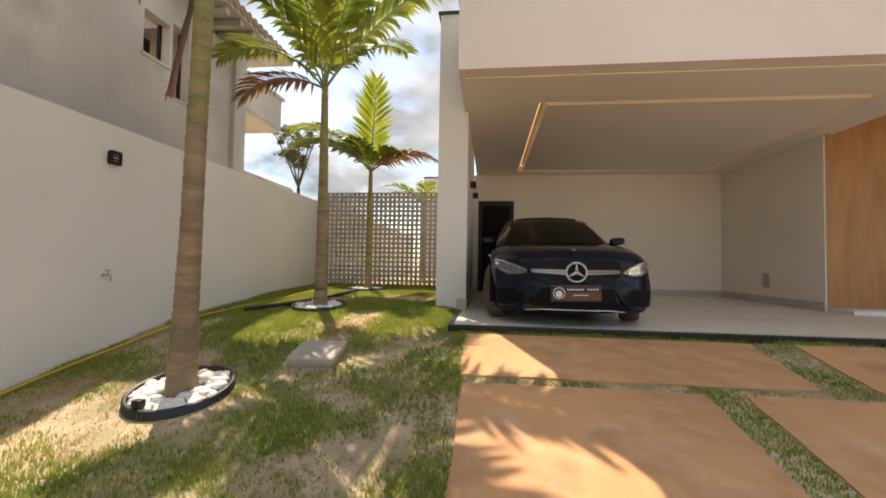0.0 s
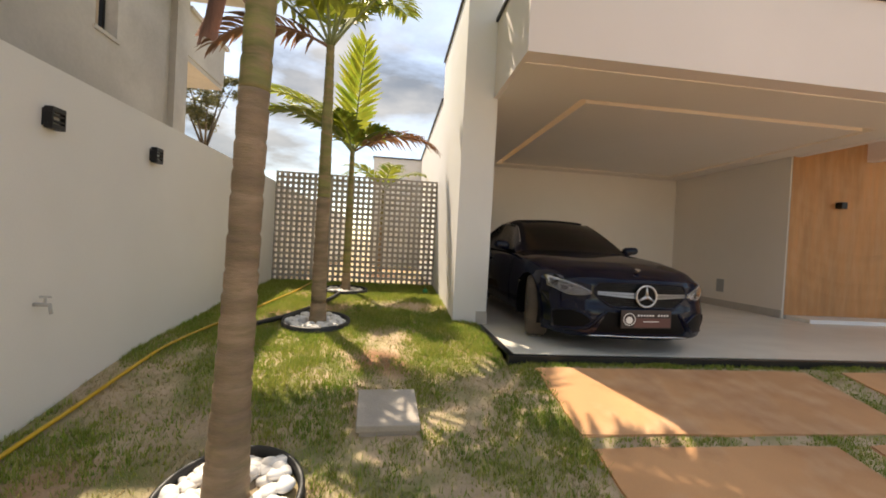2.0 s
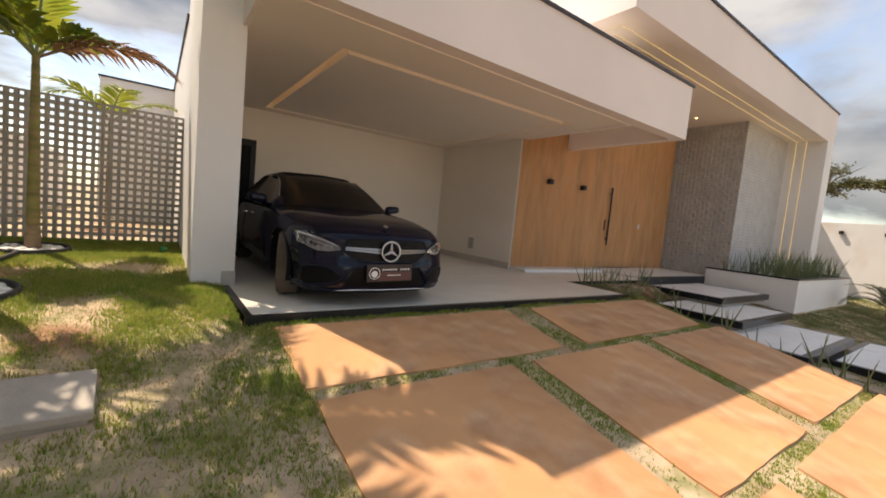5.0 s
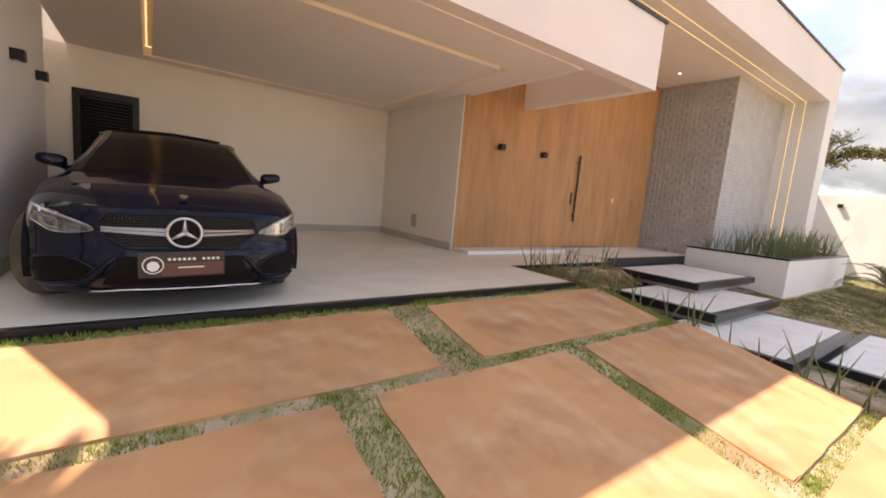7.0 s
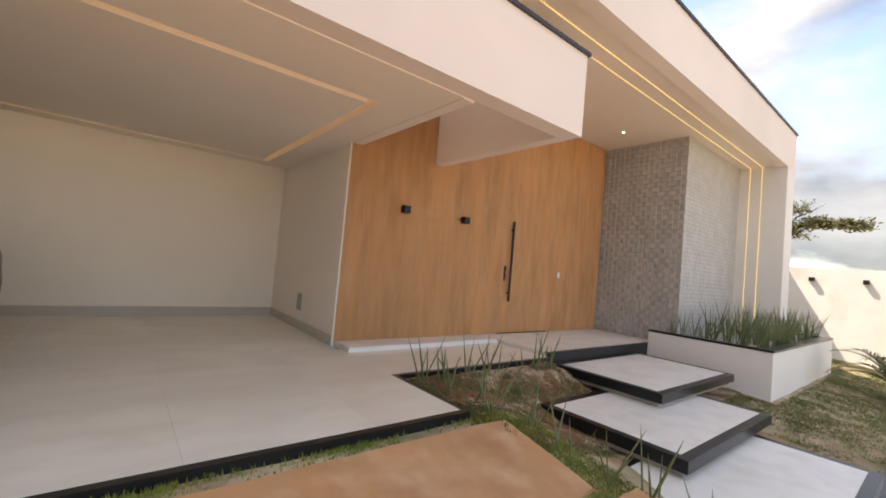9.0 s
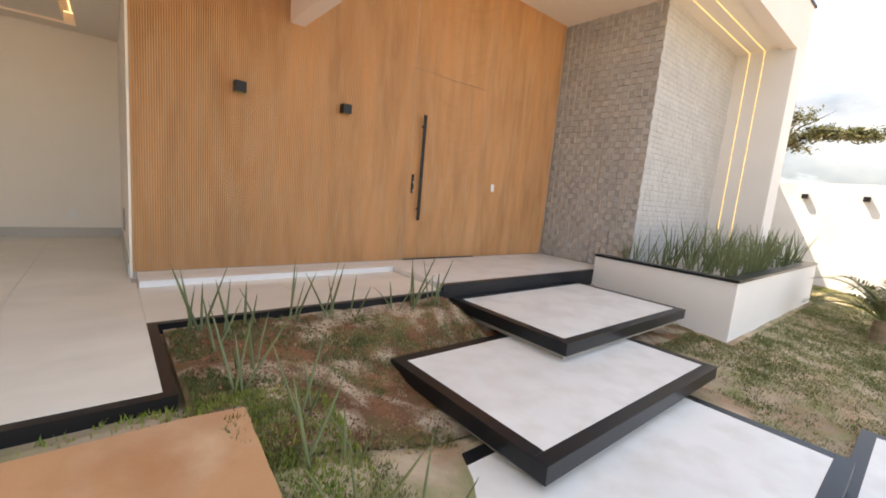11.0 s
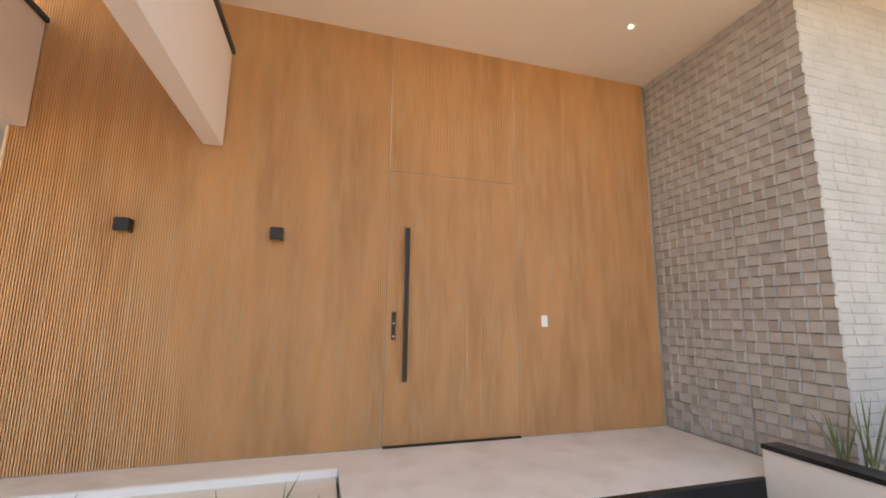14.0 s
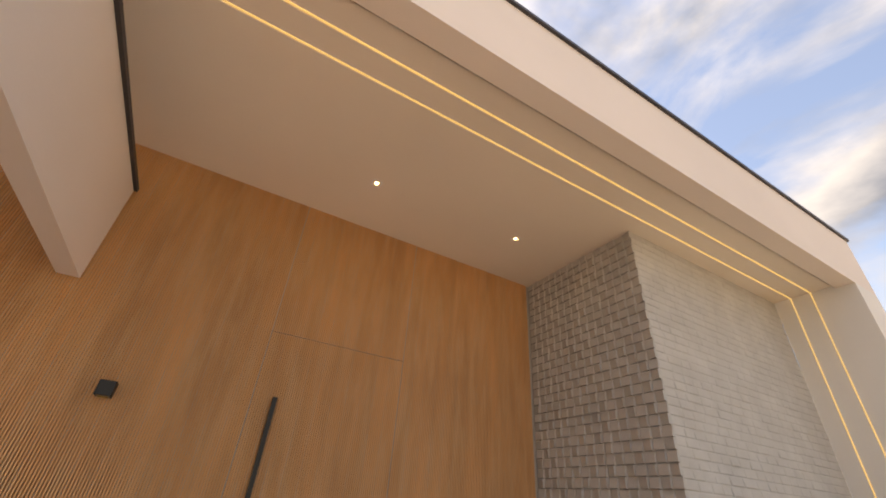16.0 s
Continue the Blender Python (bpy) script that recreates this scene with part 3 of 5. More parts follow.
WOOD_Y = 7.513
wood_wall = structure("cladding_backing", boxes((6.27, 9.418, WOOD_Y, 7.53, 0.0, PZ), (10.837, 12.68, WOOD_Y, 7.53, 0.0, PZ), (9.418, 10.837, WOOD_Y, 7.53, 2.748, PZ)), M["grout"], "wall clad with warm fluted wooden planks", "wall")
door = tagged(new("door_1"), "tall flush door of fluted wooden planks, closed", "door", kind="structure")
part("core", boxes((9.422, 10.833, WOOD_Y, 7.53, 0.075, 2.742)), M["grout"], door)
plank_lo = plank_mesh("plank_low", 2.680)
plank_hi = plank_mesh("plank_high", PZ - 2.7465)
plank_door = plank_mesh("plank_door", 2.665)


def plank(me, x, z, sx, parent):
    ob = new("plank", me)
    ob.parent = parent
    ob.location, ob.scale = (x, WOOD_Y, z), (sx, 1, 1)


for x0, x1, n, is_door in ((6.272, 9.418, 22, False), (9.424, 10.832, 10, True), (10.838, 12.668, 13, False)):
    w = (x1 - x0) / n
    for i in range(n):
        if is_door:
            plank(plank_door, x0 + i * w, 0.077, w / 0.1415, door)
        else:
            plank(plank_lo, x0 + i * w, 0.066, w / 0.1415, wood_wall)
        plank(plank_hi, x0 + i * w, 2.7465, w / 0.1415, wood_wall)
bm = boxes((9.585, 9.625, 7.43, 7.458, 0.655, 2.145), bevel=0.003)
add_box(bm, 9.595, 9.615, 7.455, 7.502, 0.80, 0.83)
add_box(bm, 9.595, 9.615, 7.455, 7.502, 1.97, 2.0)
part("door_handle", bm, M["black_metal"], door, "long black bar handle")
lock = part("lock", boxes((9.478, 9.515, 7.478, 7.500, 1.04, 1.31), bevel=0.006), M["black_metal"], door, "black smart lock")
part("threshold", boxes((9.424, 10.832, 7.47, 7.51, 0.0625, 0.074)), M["black_metal"], door)
bm = bmesh.new()
for z in (1.075, 1.20):
    add_cyl(bm, (9.496, 7.472, z), (9.496, 7.479, z), 0.011, seg=14)
part("keyhole", bm, M["grey_plastic"], lock, "metal key rose")
tagged(link_mesh("light_switch", boxes((11.105, 11.18, 7.488, 7.4995, 1.17, 1.29), bevel=0.004), M["white_plastic"]), "white plastic switch plate on the wooden wall", "switch")


def cube_lamp(x, y, z, d, label, face, lit=False):
    """A small black wall lamp; face: the way it looks."""
    s = d / 2
    e = empty("wall_lamp", label, "wall lamp", (x, y, z), "cube wall lamps", {"s": 0, "e": 90, "w": -90}[face])
    part("body", boxes((-s, s, -d, 0, -s, s), bevel=0.005), M["black_metal"], e)
    part("lens", boxes((-s * 0.6, s * 0.6, -d * 0.6, -d * 0.15, -s - 0.002, -s + 0.002)), M["lamp_glow" if lit else "white_plastic"], e, "glowing warm lens" if lit else "pale lamp lens")
    return e


for x in (7.19, 8.39):
    cube_lamp(x, 7.50, 2.0, 0.11, "black cube wall lamp on the wooden wall", "s", True)
for y in (7.1, 8.15):
    cube_lamp(0.73, y, 1.92, 0.10, "black cube wall lamp on the garage pillar wall", "e")
for y in (3.84, 4.98):
    cube_lamp(20.2, y, 1.79, 0.12, "black cube wall lamp on the white boundary wall", "w")


def slit_lamp(y):
    e = empty("wall_lamp", "black slotted wall lamp on the white boundary wall", "wall lamp", (-2.57, y, 1.60), "slotted wall lamps", 90)
    part("body", boxes((-0.052, 0.052, -0.012, 0, -0.052, 0.052), (-0.052, 0.052, -0.06, -0.012, -0.065, -0.035), (-0.052, 0.052, -0.06, -0.012, 0.035, 0.065),
                       (-0.052, -0.042, -0.06, -0.012, -0.035, 0.035), (0.042, 0.052, -0.06, -0.012, -0.035, 0.035), bevel=0.003), M["black_metal"], e)
    for z in (-0.022, 0.012):
        part("louvre", boxes((-0.042, 0.042, -0.058, -0.036, z, z + 0.010)), M["black_metal"], e)
    part("lens", boxes((-0.042, 0.042, -0.03, -0.014, -0.034, 0.034)), M["white_plastic"], e, "frosted lens")


for y in (1.85, 2.95, 4.05, 5.13):
    slit_lamp(y)
# tap on the boundary wall
tap = empty("garden_tap", "small chrome garden tap on the white wall", "tap", (-2.57, 4.0, 0.48))
bm = bmesh.new()
add_cyl(bm, (0, 0, 0), (0.09, 0, 0), 0.011, seg=10)
add_cyl(bm, (0.085, 0, 0.004), (0.095, 0, -0.055), 0.009, seg=10)
part("spout", bm, M["grey_plastic"], tap, smooth=True)
bm = bmesh.new()
add_cyl(bm, (0.06, 0, 0.0), (0.06, 0, 0.045), 0.007, seg=8)
add_box(bm, 0.03, 0.09, -0.006, 0.006, 0.042, 0.052)
part("handle", bm, M["grey_plastic"], tap)

# garage fittings
def louvre_door():
    d = tagged(new("door_2"), "dark louvred aluminium door, closed", "door", kind="structure")
    d.location = (0.78, 10.36, 0)
    w, h = 0.84, 2.16
    for b in ((0, 0.09, -0.03, 0.05, 0, h), (w - 0.09, w, -0.03, 0.05, 0, h), (0.09, w - 0.09, -0.03, 0.05, h - 0.1, h), (0.09, w - 0.09, -0.03, 0.05, 0, 0.12)):
        part("door_frame", boxes(b, bevel=0.003), M["black_metal"], d)
    part("panel", boxes((0.09, w - 0.09, 0.03, 0.045, 0.12, h - 0.1)), M["black_metal"], d)
    me = None
    for i in range(38):
        if me is None:
            bm = bmesh.new()
            vs = [bm.verts.new(p) for p in ((0.09, -0.01, 0), (w - 0.09, -0.01, 0), (w - 0.09, 0.03, 0.035), (0.09, 0.03, 0.035), (0.09, -0.01, 0.008), (w - 0.09, -0.01, 0.008), (w - 0.09, 0.03, 0.043), (0.09, 0.03, 0.043))]
            for f in ((3, 2, 1, 0), (4, 5, 6, 7), (0, 1, 5, 4), (2, 3, 7, 6)):
                bm.faces.new([vs[k] for k in f])
            ob = part("slat", bm, M["black_metal"], d)
            me = ob.data
        else:
            ob = new("slat", me)
            ob.parent = d
        ob.location = (0, 0, 0.13 + i * 0.05)
    part("door_handle", boxes((w - 0.075, w - 0.045, -0.08, -0.06, 1.0, 1.14), (w - 0.07, w - 0.05, -0.06, -0.03, 1.06, 1.08), bevel=0.003), M["grey_plastic"], d, "grey pull handle")


louvre_door()
tagged(link_mesh("power_outlet", boxes((5.67, 5.745, 10.358, 10.37, 0.27, 0.39), bevel=0.003), M["white_plastic"]), "white power outlet low on the garage wall", "outlet")
tagged(link_mesh("access_panel", boxes((6.238, 6.25, 8.79, 8.97, 0.30, 0.56), bevel=0.003), M["grey_plastic"]), "small grey access panel low on the garage wall", "access panel")


def spot(x, y):
    e = empty("ceiling_spot", "small square recessed spotlight, lit, in the porch ceiling", "spotlight", (x, y, PZ), "porch spotlights")
    part("trim", boxes((-0.05, 0.05, -0.05, -0.036, -0.004, 0), (-0.05, 0.05, 0.036, 0.05, -0.004, 0), (-0.05, -0.036, -0.036, 0.036, -0.004, 0), (0.036, 0.05, -0.036, 0.036, -0.004, 0)), M["white_plastic"], e)
    bm = bmesh.new()
    add_cyl(bm, (0, 0, -0.006), (0, 0, -0.001), 0.017, 0.02, seg=16)
    part("lamp", bm, M["spot"], e, "glowing warm lamp")


for p in ((9.91, 6.66), (11.75, 6.62), (8.2, 6.66)):
    if p[0] > 9:
        spot(*p)

# ---- stone cladding ----
def stone_pieces():
    rr = random.Random(4)
    core = bpy.data.objects["stone_core"]

    def piece(bm, u0, u1, v0, v1, to, base, du, dv, i=0.007, low=0.001):
        hs = [max(0.003, base + du * (1 if u == u1 else -1) + dv * (1 if v == v1 else -1)) for u, v in ((u0, v0), (u1, v0), (u1, v1), (u0, v1))]
        lo = [bm.verts.new(to(u, v, low)) for u, v in ((u0, v0), (u1, v0), (u1, v1), (u0, v1))]
        hi = [bm.verts.new(to(u, v, h)) for (u, v), h in zip(((u0 + i, v0 + i), (u1 - i, v0 + i), (u1 - i, v1 - i), (u0 + i, v1 - i)), hs)]
        bm.faces.new(hi)
        for k in range(4):
            bm.faces.new((lo[k], lo[(k + 1) % 4], hi[(k + 1) % 4], hi[k]))

    # side facing the door; a hidden door is cut into it
    def side(u, v, h):
        return (12.715 - h, 5.715 + u, 0.064 + v)

    def face(u, v, h):
        return (12.70 + u, 5.728 - h, 0.064 + v)

    nu, nv = 16, 42
    m, n = (7.50 - 5.715) / nu, (PZ - 0.064) / nv
    rest = bmesh.new()
    for j in range(nv):
        for i in range(nu):
            u0, u1, v0, v1 = i * m, (i + 1) * m, j * n, (j + 1) * n
            if i == 6 and j < 23:
                u1 -= 0.012
            if j == 22 and i > 6:
                v1 -= 0.009
            # faces tilt sideways and downwards in turn
            if (i + j) % 2:
                du, dv = -rr.uniform(0.010, 0.018), rr.uniform(-0.004, 0.004)
            else:
                du, dv = rr.uniform(-0.003, 0.003), -rr.uniform(0.004, 0.011)
            lone = j * nu + i < 296
            bm = bmesh.new() if lone else rest
            piece(bm, u0, u1, v0, v1, side, rr.uniform(0.017, 0.024), du, dv)
            if lone:
                part("stone", bm, M["stone"], core)
    tagged(part("stones", rest, M["stone"], core), kind="stuff")
    # front: lying courses of the same stone
    front = bmesh.new()
    ch = (PZ - 0.064) / 50
    for j in range(50):
        u = 0.0
        while u < 3.16 - 0.001:
            u1 = min(3.16, u + rr.uniform(0.13, 0.24))
            if 3.16 - u1 < 0.06:
                u1 = 3.16
            piece(front, u, u1, j * ch, (j + 1) * ch, face, rr.uniform(0.006, 0.011), rr.uniform(-0.0015, 0.0015), -rr.uniform(0.001, 0.004), 0.011, 0.004)
            u = u1
    tagged(part("stones", front, M["stone"], core), kind="stuff")


# ---- concrete lattice ----
def lattice():
    wall = structure("lattice_wall", boxes((-2.57, 0.31, 8.84, 8.96, -0.05, 0.17)), M["concrete"], "grey concrete lattice screen with square holes", "lattice")
    n, w, h, d, bar = 5, 0.48, 0.485, 0.10, 0.04
    bm = bmesh.new()
    pw, ph = w / n, h / n
    for i in range(n + 1):
        x = i * pw
        b0, b1 = (0.002, bar / 2) if i == 0 else ((w - bar / 2, w - 0.002) if i == n else (x - bar / 2, x + bar / 2))
        add_box(bm, b0, b1, 0, d, 0.002, h - 0.002)
    for j in range(n + 1):
        z = j * ph
        b0, b1 = (0.002, bar / 2) if j == 0 else ((h - bar / 2, h - 0.002) if j == n else (z - bar / 2, z + bar / 2))
        for i in range(n):
            x0 = i * pw + bar / 2
            add_box(bm, x0, (i + 1) * pw - bar / 2, 0.004, d - 0.004, b0, b1)
    first = part("block", bm, M["concrete"], wall)
    for j in range(4):
        for i in range(6):
            ob = first if (i, j) == (0, 0) else new("block", first.data)
            ob.parent = wall
            ob.location = (-2.57 + i * w, 8.85, 0.172 + j * h)


lattice()

# ---- the house next door ----
def neighbour():
    e = empty("neighbour_house", "unfinished two storey house of bare grey plaster", "house", (-3.6, 0, -0.6))
    z0 = 0.6
    # wall with two window openings; local x goes away from the yard
    def w(y0, y1, za, zb):
        return (-0.2, 0, y0, y1, za + z0, zb + z0)
    for b in (w(-6, 5.42, -0.6, 5.05), w(5.42, 5.86, -0.6, 3.42), w(5.42, 5.86, 4.02, 5.05), w(5.86, 5.92, -0.6, 5.05), w(5.92, 6.25, -0.6, 3.02), w(5.92, 6.25, 4.10, 5.05), w(6.25, 7.75, -0.6, 4.45),
              (-6, -0.2, -6, -5.8, 0, 5.65), (-6, -0.2, 7.55, 7.75, 0, 5.05), (-6, -0.2, 6.25, 7.55, 4.85, 5.05)):
        part("wall", boxes(b), M["rough_plaster"], e)
    # no room is built: a near-black panel gives the openings their shade
    part("interior", boxes((-1.2, -1.0, 5.0, 6.6, 3.2, 5.0)), M["room_shade"], e, "near-black panel standing in for the shade behind the window holes")
    for y0, y1, za, zb in ((5.42, 5.86, 3.42, 4.02), (5.92, 6.25, 3.02, 4.10)):
        win = part("window", boxes((-0.17, -0.13, y0, y0 + 0.04, za + z0, zb + z0)), M["black_metal"], e)
        part("frame", boxes((-0.17, -0.13, y1 - 0.04, y1, za + z0, zb + z0)), M["black_metal"], win)
        part("sill", boxes((-0.2, 0.02, y0 - 0.03, y1 + 0.03, za + z0 - 0.04, za + z0)), M["rough_plaster"], win)
    part("pilaster", boxes((0, 0.08, 7.3, 7.62, 0, 5.05)), M["rough_plaster"], e)
    part("balcony", boxes((-3.0, 0.0, 7.75, 9.05, 4.15, 4.8), (-3.0, 0.05, 7.75, 9.12, 4.8, 4.86)), M["rough_plaster"], e, "plastered balcony parapet")
    part("soffit", boxes((-3.0, -0.02, 7.75, 9.05, 4.08, 4.148)), M["rough_plaster"], e, "bare plaster soffit")
    part("low_wall", boxes((-0.2, 0.0, 7.75, 9.7, 0, 2.95)), M["rough_plaster"], e)
    for i in range(5):
        part("eave_board", boxes((-0.1, 0.55, 6.3 + i * 0.36, 6.3 + i * 0.36 + 0.09, 5.06 + 0.02 * i, 5.16 + 0.02 * i)), M["concrete"], e)
    part("eave", boxes((-3, 0.6, 6.2, 8.3, 5.2, 5.26)), M["rough_plaster"], e)
    bm = bmesh.new()
    for i in range(12):
        add_cyl(bm, (-3, 6.3 + i * 0.17, 5.32), (0.62, 6.3 + i * 0.17, 5.30), 0.085, seg=10)
    part("roof", bm, M["roof_tile"], e, "red clay roof tiles")


neighbour()

# ---- palms ----
def frond_mesh(length, droop, leaflets, leaf_len, seed, leaf_w=0.035, lift=0.7, hang=0.5):
    """A feather frond along +x, rising by lift and bending down by droop; returns stalk and leaflet meshes."""
    r = random.Random(seed)
    pts = []
    n = 22
    pos, ang = Vector((0, 0, 0)), lift
    for i in range(n + 1):
        pts.append(pos.copy())
        pos = pos + Vector((math.cos(ang), 0, math.sin(ang))) * (length / n)
        ang -= droop / n * (0.5 + i / n)
    stalk = bmesh.new()
    add_tube(stalk, pts, [0.016 * (1 - 0.85 * i / n) + 0.002 for i in range(n + 1)], seg=6)
    leaf = bmesh.new()
    for side in (-1, 1):
        for k in range(leaflets):
            t = 0.14 + 0.86 * (k + r.uniform(-0.25, 0.25)) / leaflets
            t = min(max(t, 0.12), 1.0)
            i = min(int(t * n), n - 1)
            p = pts[i].lerp(pts[i + 1], t * n - i)
            d = (pts[i + 1] - pts[i]).normalized()
            up = Vector((0, 1, 0)).cross(d) * -1
            ln = leaf_len * (math.sin(math.pi * (0.12 + 0.8 * t)) ** 0.7) * r.uniform(0.85, 1.1)
            ang2 = radians(62 - 34 * t + r.uniform(-6, 6))
            out = (d * math.cos(ang2) + Vector((0, side, 0)) * math.sin(ang2) + up * 0.18).normalized()
            w = leaf_w * (0.7 + 0.5 * math.sin(math.pi * t)) * r.uniform(0.8, 1.15)
            flat = out.cross(up).normalized()
            prev = None
            q = p.copy()
            h = hang * r.uniform(0.6, 1.3)
            for s in range(4):
                f = s / 3
                ww = w * (0.35, 1.0, 0.8, 0.06)[s] / 2
                a, b = leaf.verts.new(q + flat * ww), leaf.verts.new(q - flat * ww)
                if prev:
                    leaf.faces.new((prev[0], prev[1], b, a))
                prev = (a, b)
                q = q + (out - Vector((0, 0, h * f))).normalized() * (ln / 3)
    return stalk, leaf


def trunk_mesh(pts, radii, ring_gap, seed):
    """A palm trunk with ring scars."""
    r = random.Random(seed)
    pts = [Vector(p) for p in pts]
    total = sum((b - a).length for a, b in zip(pts, pts[1:]))
    n = int(total / 0.02)
    line, rad = [], []
    gap = 0.0
    nxt = ring_gap
    for i in range(n + 1):
        t = i / n * (len(pts) - 1)
        k = min(int(t), len(pts) - 2)
        line.append(pts[k].lerp(pts[k + 1], t - k))
        base = radii[k] + (radii[k + 1] - radii[k]) * (t - k)
        gap += 0.02
        if gap > nxt:
            gap, nxt = 0.0, ring_gap * r.uniform(0.75, 1.25)
        saw = gap / nxt
        rad.append(base * (1 + 0.045 * saw ** 2 - (0.06 if gap < 0.011 else 0.0) + r.uniform(-0.006, 0.006)))
    bm = bmesh.new()
    add_tube(bm, line, rad, seg=20)
    return bm


def palm(label, base, pts, radii, crown, fronds, green_from, ring_gap):
    e = empty("palm_tree", label, "palm tree", base, "lawn palms")
    cut = green_from
    part("trunk", trunk_mesh(pts[:cut + 1], radii[:cut + 1], ring_gap, 3), M["bark"], e, smooth=True)
    if cut < len(pts) - 1:
        part("crownshaft", trunk_mesh(pts[cut:], radii[cut:], ring_gap * 1.2, 5), M["bark_green"], e, "green ringed upper trunk", smooth=True)
    for k, (az, lift, length, droop, mat, ll, hang, lw) in enumerate(fronds):
        stalk, leaf = frond_mesh(length, droop, int(14 * length) + 9, ll, 10 + k, leaf_w=lw, lift=lift, hang=hang)
        f = part("frond", leaf, M[mat], e)
        f.location = crown
        f.rotation_euler = (0, 0, radians(az))
        st = part("stalk", stalk, M["rachis" if mat != "frond_dead" else "sheath"], f, smooth=True)
    return e


def g(x, y):
    return (x, y, ground_z(x, y))


b1 = g(-1.22, 3.38)
p1 = palm("tall palm with a ringed brown trunk, green above", b1, [(0, 0, -0.05), (0.01, 0, 0.5), (0.03, 0, 1.2), (0.05, -0.01, 2.0), (0.10, -0.03, 3.4), (0.13, -0.03, 4.4)],
          [0.112, 0.086, 0.075, 0.07, 0.066, 0.055], (0.13, -0.03, 4.4),
          [(15, 0.95, 2.3, 1.7, "frond", 0.55, 0.6, 0.05), (75, 0.8, 2.2, 1.6, "frond", 0.55, 0.7, 0.05), (130, 1.0, 2.3, 1.5, "frond", 0.55, 0.6, 0.05), (200, 0.7, 2.1, 1.7, "frond", 0.55, 0.7, 0.05),
           (255, 0.9, 2.3, 1.6, "frond", 0.55, 0.6, 0.05), (310, 1.1, 2.3, 1.5, "frond", 0.55, 0.6, 0.05), (50, 1.35, 2.0, 0.9, "frond_bright", 0.5, 0.4, 0.05), (160, -0.2, 1.6, 1.4, "frond_dead", 0.5, 1.2, 0.04)], 3, 0.12)
# dry leaf base hanging from the trunk
bm = bmesh.new()
rr = random.Random(2)
cols = 9
prev = None
for i in range(9):
    t = i / 8
    row = []
    for k in range(cols):
        a = math.pi * (1.0 + 0.42 * k / (cols - 1)) + 0.2
        rad = 0.078 + 0.06 * t ** 1.2
        wob = 0.012 * math.sin(k * 2.6 + i)
        row.append(bm.verts.new((0.06 + (rad + wob) * math.cos(a) * (1 - 0.2 * t) - 0.17 * t, -0.01 + (rad + wob) * math.sin(a) * (0.8 - 0.5 * t), 3.0 - 0.82 * t + (0.05 * rr.random() if i == 8 else 0))))
    if prev:
        for k in range(cols - 1):
            bm.faces.new((prev[k], prev[k + 1], row[k + 1], row[k]))
    prev = row
bmesh.ops.solidify(bm, geom=bm.faces[:], thickness=0.008)
part("dry_sheath", bm, M["sheath"], p1, "brown dry leaf base hanging loose", smooth=True)

b2 = g(-1.25, 5.95)
palm("slender palm with arching green fronds", b2, [(0, 0, -0.05), (0, 0, 0.25), (0, -0.01, 1.4), (0.0, -0.03, 2.4), (0.0, -0.05, 3.04)], [0.10, 0.082, 0.07, 0.055, 0.042], (0.0, -0.05, 3.02),
     [(4, 0.98, 3.1, 0.85, "frond", 0.6, 1.05, 0.07), (62, 1.05, 2.3, 1.1, "frond", 0.6, 0.95, 0.068), (115, 1.15, 2.4, 1.0, "frond", 0.58, 0.85, 0.066), (168, 0.85, 2.2, 1.3, "frond", 0.6, 1.0, 0.068),
      (215, 1.1, 2.1, 1.0, "frond", 0.58, 0.85, 0.066), (262, 1.2, 2.2, 1.0, "frond", 0.58, 0.85, 0.066), (318, 1.15, 2.4, 0.9, "frond", 0.58, 0.85, 0.066), (185, 0.45, 1.3, 1.5, "frond_dead", 0.5, 1.2, 0.045),
      (35, 1.45, 2.0, 0.4, "frond_bright", 0.45, 0.3, 0.05)], 2, 0.15)
b3 = g(-1.17, 7.9)
palm("young palm with one upright yellow-green frond and one dry brown frond", b3, [(0, 0, -0.05), (0, 0, 0.3), (0, 0, 1.3), (0.0, 0, 2.25)], [0.085, 0.062, 0.05, 0.035], (0.0, 0, 2.2),
     [(300, 1.42, 1.68, 0.12, "frond_bright", 0.52, 0.25, 0.055), (182, 1.0, 1.85, 1.35, "frond_bright", 0.5, 0.8, 0.075), (205, 0.8, 1.6, 1.6, "frond", 0.5, 0.9, 0.075), (150, 1.15, 1.6, 1.3, "frond", 0.48, 0.8, 0.07),
      (-8, 0.62, 1.4, 1.4, "frond_dead", 0.5, 1.3, 0.06), (70, 1.0, 1.2, 1.5, "frond", 0.45, 0.9, 0.07), (330, 0.9, 0.9, 1.6, "frond", 0.4, 0.9, 0.06), (250, 1.05, 1.0, 1.6, "frond", 0.42, 0.9, 0.065)], 1, 0.14)
palm("small palm beyond the lattice screen", g(-0.75, 11.5), [(0, 0, -0.05), (0, 0, 1.2), (0, 0, 2.0)], [0.06, 0.05, 0.035], (0, 0, 2.0),
     [(az, 0.9, 1.3, 1.4, "frond", 0.42, 0.8, 0.045) for az in (10, 80, 150, 215, 285)], 1, 0.14)


